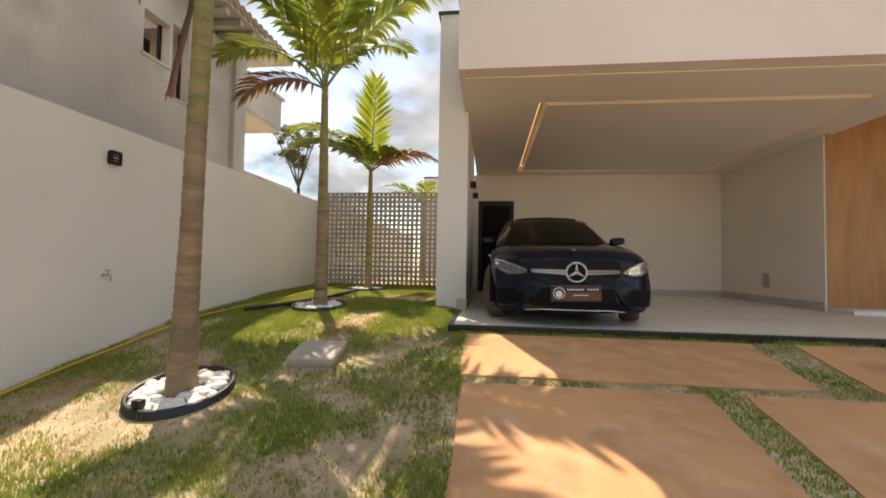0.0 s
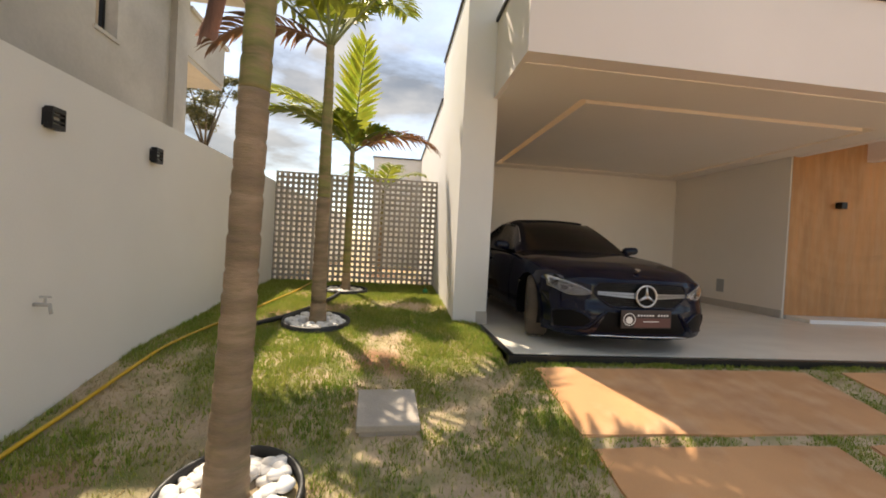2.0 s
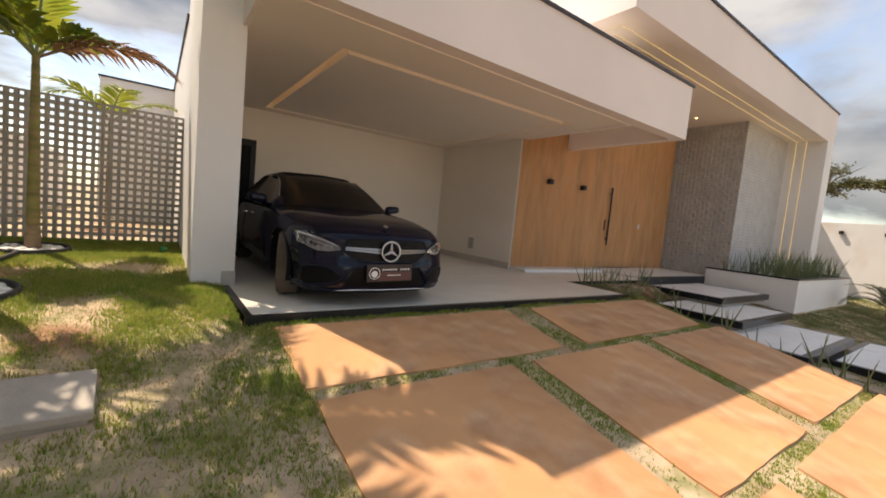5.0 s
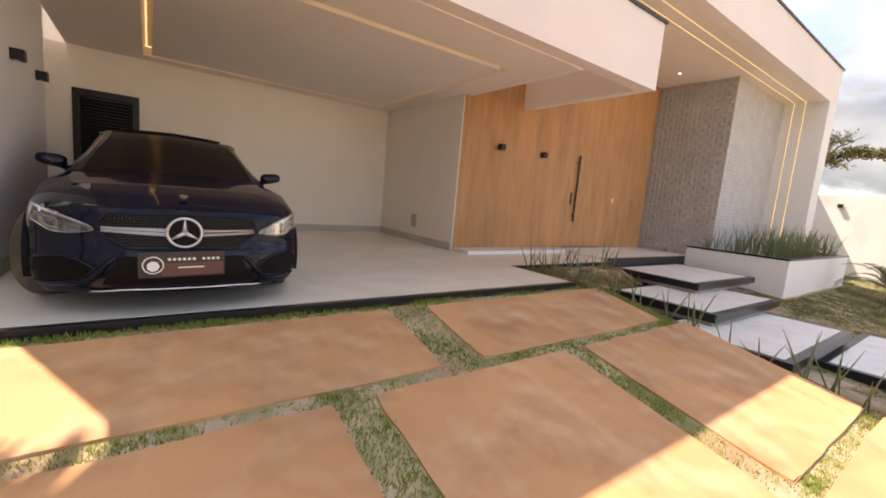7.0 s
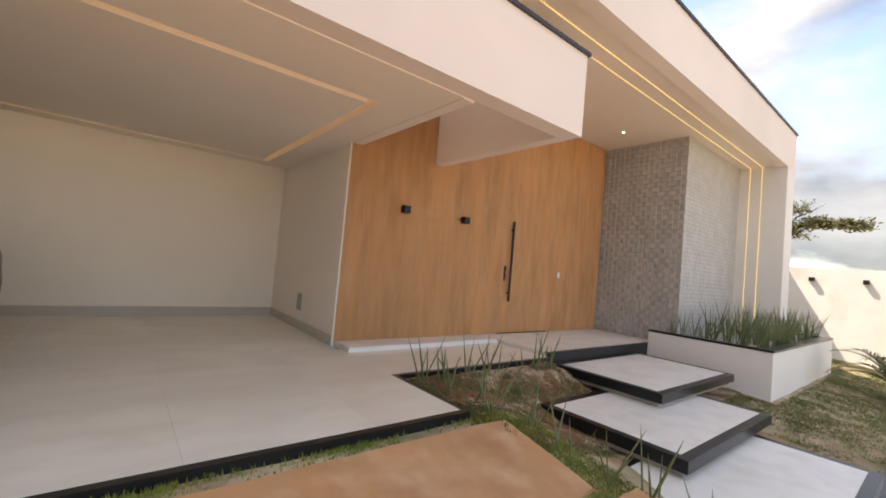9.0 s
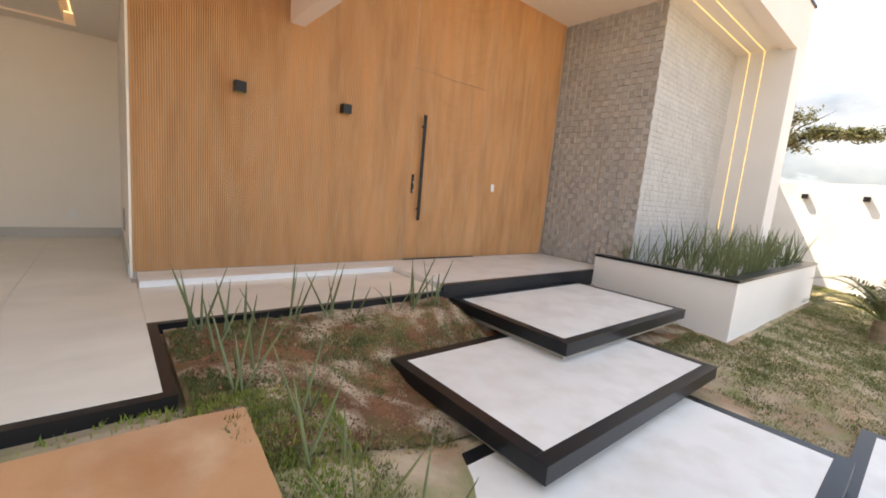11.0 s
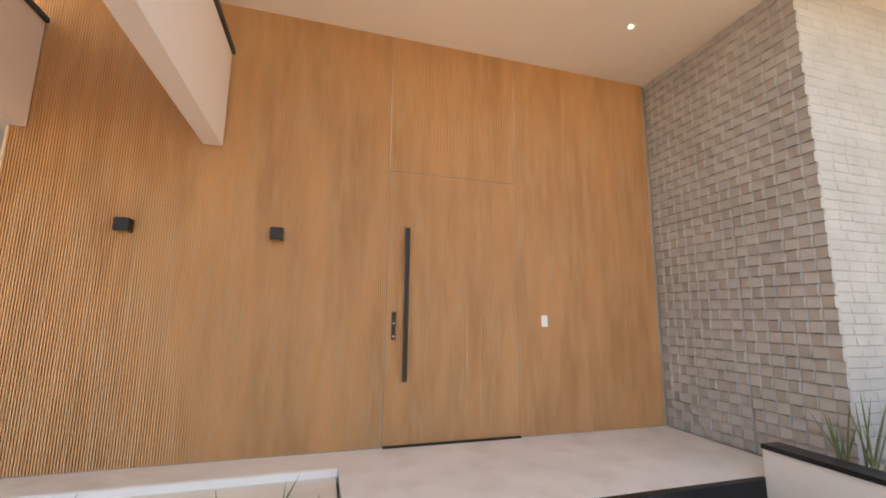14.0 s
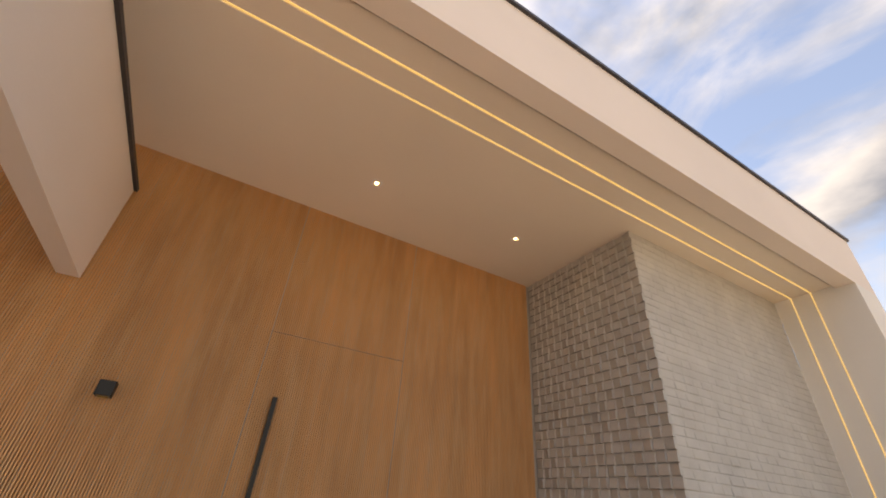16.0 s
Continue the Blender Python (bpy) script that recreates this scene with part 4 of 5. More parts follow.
# white pebble rings
def pebble_kind(seed):
    r = random.Random(seed)
    bm = bmesh.new()
    bmesh.ops.create_icosphere(bm, subdivisions=1, radius=1.0)
    for v in bm.verts:
        v.co *= r.uniform(0.86, 1.12)
    bmesh.ops.subdivide_edges(bm, edges=bm.edges[:], cuts=1, use_grid_fill=True, smooth=0.6)
    me = bpy.data.meshes.new("pebble")
    bm.to_mesh(me)
    bm.free()
    for p in me.polygons:
        p.use_smooth = True
    me.materials.append(M["pebble"])
    return me


PEBBLES = [pebble_kind(s) for s in range(4)]


def pebble_ring(x, y, radius, trunk, n, seed, size=0.036):
    r = random.Random(seed)
    e = empty("pebble_ring", "ring of white pebbles in black edging round a palm", "pebble bed", g(x, y), "pebble rings")
    slope = (ground_z(x, y + 0.3) - ground_z(x, y - 0.3)) / 0.6
    bm = bmesh.new()
    seg = 48
    rings = []
    for i in range(seg):
        a = 2 * math.pi * i / seg
        c, s = math.cos(a), math.sin(a)
        rings.append([bm.verts.new((rad * c, rad * s, h + slope * rad * s)) for rad, h in ((radius - 0.014, -0.05), (radius - 0.018, 0.045), (radius - 0.004, 0.06), (radius + 0.014, 0.05), (radius + 0.02, -0.05))])
    for i in range(seg):
        p, q = rings[i], rings[(i + 1) % seg]
        for k in range(4):
            bm.faces.new((p[k], p[k + 1], q[k + 1], q[k]))
    part("edging", bm, M["rubber"], e, "black plastic edging", smooth=True)
    for i in range(n):
        a = r.uniform(0, 2 * math.pi)
        rad = math.sqrt(r.uniform((trunk + 0.03) ** 2, (radius - 0.045) ** 2))
        ob = new("pebble", PEBBLES[i % 4])
        ob.parent = e
        s = size * r.uniform(0.7, 1.25)
        px, py = rad * math.cos(a), rad * math.sin(a)
        ob.location = (px, py, slope * py + s * 0.35 + (0.02 if i % 3 == 0 else 0))
        ob.rotation_euler = (r.uniform(-0.3, 0.3), r.uniform(-0.3, 0.3), r.uniform(0, 6))
        ob.scale = (s * 1.25, s * 0.95, s * 0.68)
    return e


pebble_ring(-1.2, 3.36, 0.34, 0.1, 200, 1)
pebble_ring(-1.26, 5.93, 0.35, 0.09, 150, 2)
pebble_ring(-1.17, 7.88, 0.33, 0.07, 110, 3)
lamp = empty("spike_light", "small black garden spike light among pebbles", "garden light", (-1.28, 3.07, ground_z(-1.28, 3.07)))
part("head", boxes((-0.03, 0.03, -0.03, 0.03, 0.03, 0.10), bevel=0.006), M["black_metal"], lamp)
part("spike", boxes((-0.008, 0.008, -0.008, 0.008, -0.05, 0.03)), M["black_metal"], lamp)

# inspection cover, hoses, hose fitting
cov = empty("inspection_cover", "square weathered concrete inspection cover in the lawn", "inspection cover", (-0.45, 4.05, ground_z(-0.45, 4.05)), rz=3)
cov.rotation_euler = (math.atan(0.19), 0, radians(3))
part("lid", boxes((-0.2, 0.2, -0.21, 0.21, 0.035, 0.085), bevel=0.008), M["cover"], cov)
part("base", boxes((-0.18, 0.18, -0.19, 0.19, -0.1, 0.035)), M["cover"], cov)


def lay(points, r, up=0.012):
    """A smooth line along the ground through the points."""
    out = []
    pts = [Vector((x, y, 0)) for x, y in points]
    for i in range(len(pts) - 1):
        a, b, c, d = pts[max(i - 1, 0)], pts[i], pts[i + 1], pts[min(i + 2, len(pts) - 1)]
        for k in range(8):
            t = k / 8
            p = 0.5 * ((2 * b) + (c - a) * t + (2 * a - 5 * b + 4 * c - d) * t * t + (3 * b - a - 3 * c + d) * t ** 3)
            out.append((p.x, p.y, ground_z(p.x, p.y) + r + up))
    p = pts[-1]
    out.append((p.x, p.y, ground_z(p.x, p.y) + r + up))
    bm = bmesh.new()
    add_tube(bm, out, r, seg=8)
    return bm


tagged(link_mesh("garden_hose", lay([(-2.50, 1.2), (-2.46, 2.3), (-2.46, 3.2), (-2.44, 3.7), (-2.39, 4.25), (-2.36, 4.95), (-2.28, 5.5), (-2.1, 6.25), (-1.9, 7.3), (-1.82, 8.5)], 0.014), M["hose"], smooth=True), "yellow garden hose lying along the wall", "hose")
tagged(link_mesh("garden_hose", lay([(-2.05, 5.45), (-1.75, 5.85), (-1.62, 6.05), (-1.42, 6.5), (-1.28, 6.95), (-1.22, 7.45), (-1.3, 7.6)], 0.028), M["rubber"], smooth=True), "black drain pipe lying between two palms", "pipe")
fit_ = empty("hose_reel", "small green plastic hose fitting on the lawn", "hose fitting", g(0.1, 7.95))
bm = bmesh.new()
add_cyl(bm, (0, -0.07, 0.045), (0, 0.07, 0.045), 0.045, 0.03, seg=14)
part("body", bm, M["green_plastic"], fit_, smooth=True)
part("handle", boxes((-0.01, 0.01, -0.05, 0.06, 0.08, 0.10)), M["green_plastic"], fit_)


# ---- spear leaved plants ----
def spear_cluster(seed, n, hmin, hmax, spread):
    r = random.Random(seed)
    leaves = []
    for i in range(n):
        bm = bmesh.new()
        a, lean = r.uniform(0, 6.28), r.uniform(0.05, spread)
        h = r.uniform(hmin, hmax)
        o = Vector((r.uniform(-0.05, 0.05), r.uniform(-0.05, 0.05), -0.03))
        d = Vector((math.cos(a) * lean, math.sin(a) * lean, 1)).normalized()
        bend = Vector((math.cos(a), math.sin(a), 0)) * r.uniform(-0.03, 0.09)
        pts = [o + d * h * t + bend * t * t for t in (0, 0.25, 0.5, 0.75, 0.9, 1.0)]
        w = r.uniform(0.006, 0.0105)
        add_tube(bm, pts, [w * 0.8, w * 1.05, w, w * 0.7, w * 0.4, 0.001], seg=6, cap=False)
        me = bpy.data.meshes.new("leaf")
        bm.to_mesh(me)
        bm.free()
        for p in me.polygons:
            p.use_smooth = True
        me.materials.append(M["spear"])
        leaves.append(me)
    return leaves


SPEARS = [spear_cluster(40 + s, 7 + s, 0.38, 0.80, 0.45) for s in range(4)]
SPEARS_BED = [spear_cluster(70 + s, 2 + s, 0.32, 0.62, 0.8) for s in range(4)]


def spear_plant(x, y, z, kinds, k, rz, s, label, group):
    e = empty("spear_plant", label, "plant", (x, y, z), group, rz)
    e.scale = (s, s, s)
    for me in kinds[k % 4]:
        new("leaf", me).parent = e


rr = random.Random(9)
k = 0
for i in range(17):
    for j in range(3):
        x = 12.55 + (17.0 - 12.55) * (i + rr.uniform(0.2, 0.8)) / 17
        y = 4.42 + 0.38 * j + rr.uniform(-0.1, 0.1)
        spear_plant(x, y, 0.22, SPEARS, k, rr.uniform(0, 360), rr.uniform(0.8, 1.15), "cluster of upright green spear leaves in the planter", "planter plants")
        k += 1
for i in range(3):
    spear_plant(12.5 + rr.uniform(-0.05, 0.1), 5.35 + 0.18 * i, 0.22, SPEARS, i, rr.uniform(0, 360), 0.8, "cluster of upright green spear leaves in the planter", "planter plants")
for x, y in ((6.56, 5.84), (6.72, 5.72), (6.95, 5.86), (7.27, 5.90), (7.6, 5.88), (7.85, 5.9), (8.28, 5.88), (8.46, 5.84), (8.72, 5.8), (6.6, 5.45), (6.75, 5.15), (6.62, 4.85), (6.9, 4.6), (6.78, 4.3),
             (7.02, 4.25), (6.85, 3.85), (7.0, 3.6), (7.15, 3.3), (7.12, 2.95), (7.25, 2.6), (7.4, 2.4), (7.15, 2.1), (7.3, 1.7)):
    spear_plant(x, y, ground_z(x, y) - 0.02, SPEARS_BED, k, rr.uniform(0, 360), rr.uniform(0.85, 1.1), "sparse spear leaved plant in the soil bed", "bed plants")
    k += 1

# bushy palm on the far lawn
def cycad(x, y):
    e = empty("cycad", "bushy low palm with arching feathery leaves on the lawn", "shrub", g(x, y))
    bm = bmesh.new()
    add_cyl(bm, (0, 0, -0.05), (0, 0, 0.35), 0.13, 0.1, seg=12)
    part("trunk", bm, M["bark"], e)
    for i in range(16):
        stalk, leaf = frond_mesh(1.2, 1.7, 34, 0.24, 200 + i, leaf_w=0.016, lift=1.15 - 0.5 * (i % 3) * 0.5, hang=0.25)
        f = part("frond", leaf, M["tree_leaf"], e)
        f.location = (0, 0, 0.33)
        f.rotation_euler = (0, 0, radians(i * 137.5))
        part("stalk", stalk, M["rachis"], f)


cycad(15.6, 2.95)


# ---- trees beyond the walls ----
def tree(label, base, height, spread, seed, flat=0.5, n_limbs=7, leaves=2600, reach=None):
    r = random.Random(seed)
    e = empty("tree", label, "tree", base)
    bm = bmesh.new()
    top = Vector((r.uniform(-0.3, 0.3), r.uniform(-0.3, 0.3), height * 0.55))
    add_tube(bm, [(0, 0, -0.2), top * 0.5 + Vector((0.1, 0, 0)), top], [0.16, 0.12, 0.09], seg=9)
    tips = []
    for i in range(n_limbs):
        a = 2 * math.pi * i / n_limbs + r.uniform(-0.3, 0.3)
        end = top + Vector((math.cos(a) * spread * r.uniform(0.5, 1), math.sin(a) * spread * r.uniform(0.5, 1), height * r.uniform(0.1, 0.45) * flat * 2))
        mid = top.lerp(end, 0.5) + Vector((0, 0, 0.25))
        add_tube(bm, [top, mid, end], [0.06, 0.035, 0.012], seg=6)
        for j in range(5):
            b = mid.lerp(end, r.uniform(0.1, 1)) 
            t = b + Vector((r.uniform(-0.7, 0.7), r.uniform(-0.7, 0.7), r.uniform(-0.1, 0.5)))
            add_tube(bm, [b, t], [0.014, 0.004], seg=5)
            tips.append((b, t))
    if reach:
        # one long limb carries most of the leaves
        bare, tips = tips, []
        end = top + Vector(reach)
        line = [top, top.lerp(end, 0.35) + Vector((0, 0, 0.35)), top.lerp(end, 0.7) + Vector((0, 0, 0.2)), end]
        add_tube(bm, line, [0.07, 0.05, 0.03, 0.008], seg=6)
        for j in range(44):
            q = r.uniform(0.05, 2.98)
            b = line[int(q)].lerp(line[int(q) + 1], q - int(q))
            k = 1 - 0.22 * q
            t = b + Vector((r.uniform(-0.8, 0.8) * k, r.uniform(-0.75, 0.35) * k, r.uniform(-0.2, 0.3) * k))
            add_tube(bm, [b, t], [0.014, 0.004], seg=5)
            tips.append((b, t))
        tips += bare[::5]
    part("trunk", bm, M["branch"], e, smooth=True)
    vs, fs = [], []
    for i in range(leaves):
        b, t = r.choice(tips)
        p = b.lerp(t, r.uniform(0.3, 1.15)) + Vector((r.gauss(0, 0.13), r.gauss(0, 0.13), r.gauss(0, 0.08)))
        d = Vector((r.uniform(-1, 1), r.uniform(-1, 1), r.uniform(-0.6, 0.6))).normalized() * r.uniform(0.06, 0.12)
        s = d.cross(Vector((r.uniform(-1, 1), r.uniform(-1, 1), 1))).normalized() * d.length * 0.35
        n0 = len(vs)
        vs += [p - d, p + s, p + d, p - s]
        fs.append((n0, n0 + 1, n0 + 2, n0 + 3))
    me = bpy.data.meshes.new("crown")
    me.from_pydata([tuple(v) for v in vs], [], fs)
    me.materials.append(M["tree_leaf"])
    ob = new("crown", me)
    ob.parent = e


tree("leafy tree with flat spreading branches beyond the boundary wall", (25.5, 6.75, -1.0), 8.6, 1.5, 21, flat=0.16, n_limbs=9, leaves=2700, reach=(-0.3, -2.4, 0.25))
tree("leafy tree behind the neighbouring house", (-9.6, 22.0, 0), 8.6, 1.8, 33, flat=0.5, leaves=5200)

# ---- grass ----
def grass_patch(name, label, area, count, seed, keep, hmin=0.018, hmax=0.045, mat="grass"):
    r = np.random.RandomState(seed)
    x0, x1, y0, y1 = area
    vs, fs = [], []
    made = 0
    while made < count:
        x, y = r.uniform(x0, x1), r.uniform(y0, y1)
        if r.rand() > keep(x, y):
            made += 0.35
            continue
        made += 1
        z = ground_z(x, y) - 0.012
        if -5 < x < 21 and -3 < y < 9:
            z += 0.018 * noise.noise((x * 1.3, y * 1.3, 0.0)) + 0.01 * noise.noise((x * 4, y * 4, 3.0))
        if 6.4 < x < 9.1 and 4.4 < y < 5.97:
            z += 0.016
        for b in range(3):
            a, h, w = r.uniform(0, 6.28), r.uniform(hmin, hmax), r.uniform(0.003, 0.006)
            ln = r.uniform(0.2, 1.1) * h
            ox, oy = x + r.uniform(-0.015, 0.015), y + r.uniform(-0.015, 0.015)
            n0 = len(vs)
            vs += [(ox - w * math.sin(a), oy + w * math.cos(a), z), (ox + w * math.sin(a), oy - w * math.cos(a), z), (ox + ln * math.cos(a), oy + ln * math.sin(a), z + h + 0.012)]
            fs.append((n0, n0 + 1, n0 + 2))
    me = bpy.data.meshes.new(name)
    me.from_pydata(vs, [], fs)
    me.materials.append(M[mat])
    return tagged(new(name, me), label, "grass", kind="stuff")


def off_rings(x, y):
    return all((x - a) ** 2 + (y - b) ** 2 > 0.37 ** 2 for a, b in ((-1.2, 3.36), (-1.26, 5.93), (-1.17, 7.88))) and not (-0.66 < x < -0.24 and 3.83 < y < 4.27)


def lawn_keep(x, y):
    if not off_rings(x, y) or (x > 0.6 and y > 4.8) or x > 0.3 and y > 6.2:
        return 0.0
    n = noise.noise((x * 1.1, y * 1.1, 7.0)) + 0.5 * noise.noise((x * 3.1, y * 3.1, 2.0))
    base = 0.34 + 0.5 * smooth01(y, 4.2, 5.6)
    return min(1.0, max(0.03, base + 1.25 * n))


def right_keep(x, y):
    if y > 4.0 and 12.1 < x < 17.3 or y > 6.0:
        return 0.0
    for a, b, c, d, z in STEPS:
        if a < x < b and c < y < d:
            return 0.0
    n = noise.noise((x * 1.2, y * 1.2, 4.0)) + 0.5 * noise.noise((x * 3.3, y * 3.3, 9.0))
    return min(1.0, max(0.0, 0.04 + 0.55 * smooth01(x, 9.2, 12) + 0.8 * n - 0.1 * smooth01(y, 4.6, 5.6)))


SLABS = ((0.82, 3.47, 3.82, 4.70), (3.86, 6.62, 3.82, 4.70), (0.85, 2.60, 2.12, 3.70), (2.86, 4.70, 2.12, 3.70), (4.95, 6.98, 2.12, 3.70), (0.85, 3.5, 0.45, 2.0), (3.86, 7.0, 0.45, 2.0))


def joint_keep(x, y):
    if y > 4.82:
        return 0.0
    for a, b, c, d in SLABS:
        if a - 0.01 < x < b + 0.01 and c - 0.01 < y < d + 0.01:
            return 0.0
    return min(1.0, max(0.15, 0.6 + 0.8 * noise.noise((x * 2.0, y * 2.0, 1.0))))


grass_patch("lawn_grass", "patchy green lawn grass in the side yard", (-2.56, 0.85, 0.6, 8.85), 85000, 1, lawn_keep)
grass_patch("lawn_grass", "patchy green lawn grass by the steps", (6.5, 20.2, 0.0, 6.0), 150000, 2, right_keep, 0.012, 0.032, "dull_grass")
grass_patch("joint_grass", "short grass in the joints between paving slabs", (0.6, 7.1, 0.4, 4.83), 48000, 3, joint_keep, 0.012, 0.03)

def bed_keep(x, y):
    if y > 5.9 or any(a < x < b and c < y < d for a, b, c, d, z in STEPS) or any(a - 0.02 < x < b + 0.02 and c - 0.02 < y < d + 0.02 for a, b, c, d in SLABS):
        return 0.0
    n = noise.noise((x * 1.6, y * 1.6, 14.0)) + 0.6 * noise.noise((x * 4.3, y * 4.3, 5.0))
    return min(1.0, max(0.0, 0.12 + 1.3 * n))


grass_patch("bed_grass", "thin short grass on the soil bed beside the steps", (6.4, 9.12, 2.2, 5.92), 30000, 6, bed_keep, 0.003, 0.011, "dull_grass")

def dry_keep(x, y):
    if not off_rings(x, y) or (x > 0.6 and y > 4.8) or x > 0.3 and y > 6.2:
        return 0.0
    return min(1.0, max(0.1, 0.6 - 0.9 * noise.noise((x * 1.1, y * 1.1, 7.0))))


def dry_right(x, y):
    if right_keep(x, y) == 0.0 or joint_keep(x, y) == 0.0 and x < 7.1:
        return 0.0
    return min(1.0, max(0.05, 0.5 - 0.9 * noise.noise((x * 1.2, y * 1.2, 4.0))))


grass_patch("dry_grass", "dry straw coloured grass on the bare lawn soil", (-2.56, 0.85, 0.6, 8.85), 60000, 11, dry_keep, 0.004, 0.016, "straw")
grass_patch("dry_grass", "dry straw coloured grass on the lawn by the steps", (6.6, 18.0, 0.5, 6.0), 70000, 12, dry_right, 0.004, 0.02, "straw")


def soil_crumbs(count, seed):
    """Loose crumbs of soil on the bed."""
    r = random.Random(seed)
    vs, fs = [], []
    while len(fs) < count * 8:
        x, y = r.uniform(6.45, 9.1), r.uniform(4.4, 5.95)
        if any(a < x < b and c < y < d for a, b, c, d, z in STEPS) or any(a < x < b and c < y < d for a, b, c, d in SLABS):
            continue
        z = ground_z(x, y) + 0.018 * noise.noise((x * 1.3, y * 1.3, 0.0)) + 0.01 * noise.noise((x * 4, y * 4, 3.0)) + 0.012 + 0.022 * noise.noise((x * 7, y * 7, 1.0))
        q = 0.003 + 0.009 * r.random() ** 3
        n0 = len(vs)
        for dx, dy, dz in ((1, 0, 0), (0, 1, 0), (-1, 0, 0), (0, -1, 0), (0, 0, 0.8), (0, 0, -0.8)):
            vs.append((x + q * (dx + r.uniform(-0.3, 0.3)), y + q * (dy + r.uniform(-0.3, 0.3)), z + q * (dz + r.uniform(-0.2, 0.2))))
        for k in range(4):
            fs += [(n0 + k, n0 + (k + 1) % 4, n0 + 4), (n0 + (k + 1) % 4, n0 + k, n0 + 5)]
    me = bpy.data.meshes.new("soil_crumbs")
    me.from_pydata(vs, [], fs)
    me.materials.append(M["clod"])
    tagged(new("soil_crumbs", me), "loose reddish crumbs of soil on the bed", "soil", kind="stuff")


soil_crumbs(9000, 5)

stone_pieces()

# ---- car ----
M["paint"] = material("navy_car_paint", (0.0035, 0.0048, 0.017), 0.4, metal=0.0, spec=0.0, var=0.08, big=3, fine=300, bump=0.0, coat=0.6)
M["tint"] = material("tinted_glass", (0.007, 0.005, 0.0045), 0.2, var=0.05, bump=0.0, spec=0.22)
M["chrome"] = material("chrome_trim", (0.75, 0.75, 0.76), 0.16, metal=1.0, var=0.03, bump=0.0)
M["tyre"] = material("dusty_tyre", (0.10, 0.075, 0.055), 0.9, var=0.2, big=5, fine=60, bump=0.3)
M["rim"] = material("dark_alloy", (0.10, 0.10, 0.105), 0.35, metal=0.9, var=0.1)
M["grille_black"] = material("satin_black", (0.003, 0.003, 0.0035), 0.5, var=0.1, bump=0.0, spec=0.15)
M["silver"] = material("satin_silver", (0.62, 0.63, 0.65), 0.32, metal=0.75, var=0.03, bump=0.0)
M["lamp_inner"] = material("headlamp_inner", (0.05, 0.05, 0.055), 0.3, metal=0.6, var=0.3, big=25, fine=60, bump=0.2)
M["lamp_white"] = material("lamp_reflector", (0.85, 0.86, 0.88), 0.15, metal=0.7, var=0.05, bump=0.0)
M["lens"] = glass("clear_lens", (0.95, 0.96, 1.0))
M["plate_red"] = material("plate_maroon", (0.12, 0.045, 0.04), 0.45, var=0.1)
M["plate_dark"] = material("plate_dark", (0.035, 0.022, 0.022), 0.45, var=0.1)
M["caliper"] = material("brake_red", (0.25, 0.03, 0.015), 0.5, var=0.1)


def spline(pts, sub):
    out = []
    n = len(pts)
    for i in range(n - 1):
        a, b, c, d = (np.array(pts[k]) for k in (max(i - 1, 0), i, i + 1, min(i + 2, n - 1)))
        for k in range(sub):
            t = k / sub
            out.append(0.5 * ((2 * b) + (c - a) * t + (2 * a - 5 * b + 4 * c - d) * t * t + (3 * b - a - 3 * c + d) * t ** 3))
    out.append(np.array(pts[-1], float))
    return out


CAR_L = 4.66
W_T = [(0, 0.80), (0.15, 0.84), (0.35, 0.865), (0.8, 0.885), (1.5, 0.875), (2.6, 0.875), (3.2, 0.885), (3.7, 0.895), (4.3, 0.86), (4.66, 0.78)]
ZT_T = [(0, 0.715), (0.05, 0.755), (0.14, 0.795), (0.5, 0.865), (1.0, 0.925), (1.45, 0.965), (2.0, 0.97), (3.8, 0.98), (4.2, 1.0), (4.6, 0.985), (4.66, 0.94)]
ZS_T = [(0, 0.66), (0.1, 0.70), (0.35, 0.755), (0.8, 0.825), (1.45, 0.875), (2.2, 0.90), (3.4, 0.93), (4.2, 0.93), (4.66, 0.86)]
ZB_T = [(0, 0.155), (0.25, 0.15), (0.5, 0.16), (1.2, 0.19), (3.2, 0.19), (4.2, 0.22), (4.66, 0.30)]
FACE_T = [(0.1, 0.06), (0.18, 0.015), (0.27, 0.0), (0.42, 0.0), (0.47, 0.025), (0.66, 0.035), (0.72, 0.06), (0.8, 0.12)]
AXLES, AXLE_Z, ARCH = (0.80, 3.62), 0.335, 0.365


def bow(x):
    return 0.36 * (abs(x) / 0.88) ** 2.7


def body_y(s, x, z):
    y = s
    if s < 1.1:
        y += bow(x) * (1 - s / 1.1)
    if s < 0.25:
        y += interp(z, FACE_T) * (1 - s / 0.25)
    if s > 4.0:
        y -= 0.25 * (abs(x) / 0.88) ** 3 * (s - 4.0) / 0.66
    return y


def section(s):
    w, zt, zs, zb = interp(s, W_T), interp(s, ZT_T), interp(s, ZS_T), interp(s, ZB_T)
    return spline([(w * 0.90, zb), (w * 0.965, zb + 0.07), (w * 0.99, 0.40), (w, 0.56), (w * 0.985, min(0.68, zs - 0.05)), (w * 0.955, zs - 0.02), (w * 0.88, zs + 0.025),
                   (w * 0.74, zs + (zt - zs) * 0.70), (w * 0.45, zs + (zt - zs) * 0.93), (0, zt)], 4)


SKIN = []
for i in range(121):
    half = section(i * 0.01)
    SKIN.append((i * 0.01, [float(p[1]) for p in half], [float(p[0]) for p in half]))


def skin(x, z):
    """Where a line along the car's length meets the nose at x and z."""
    for s, zs, xs in SKIN:
        if z <= zs[-1] and abs(x) <= np.interp(z, zs, xs):
            return body_y(s, x, z)
    return body_y(1.2, x, z)


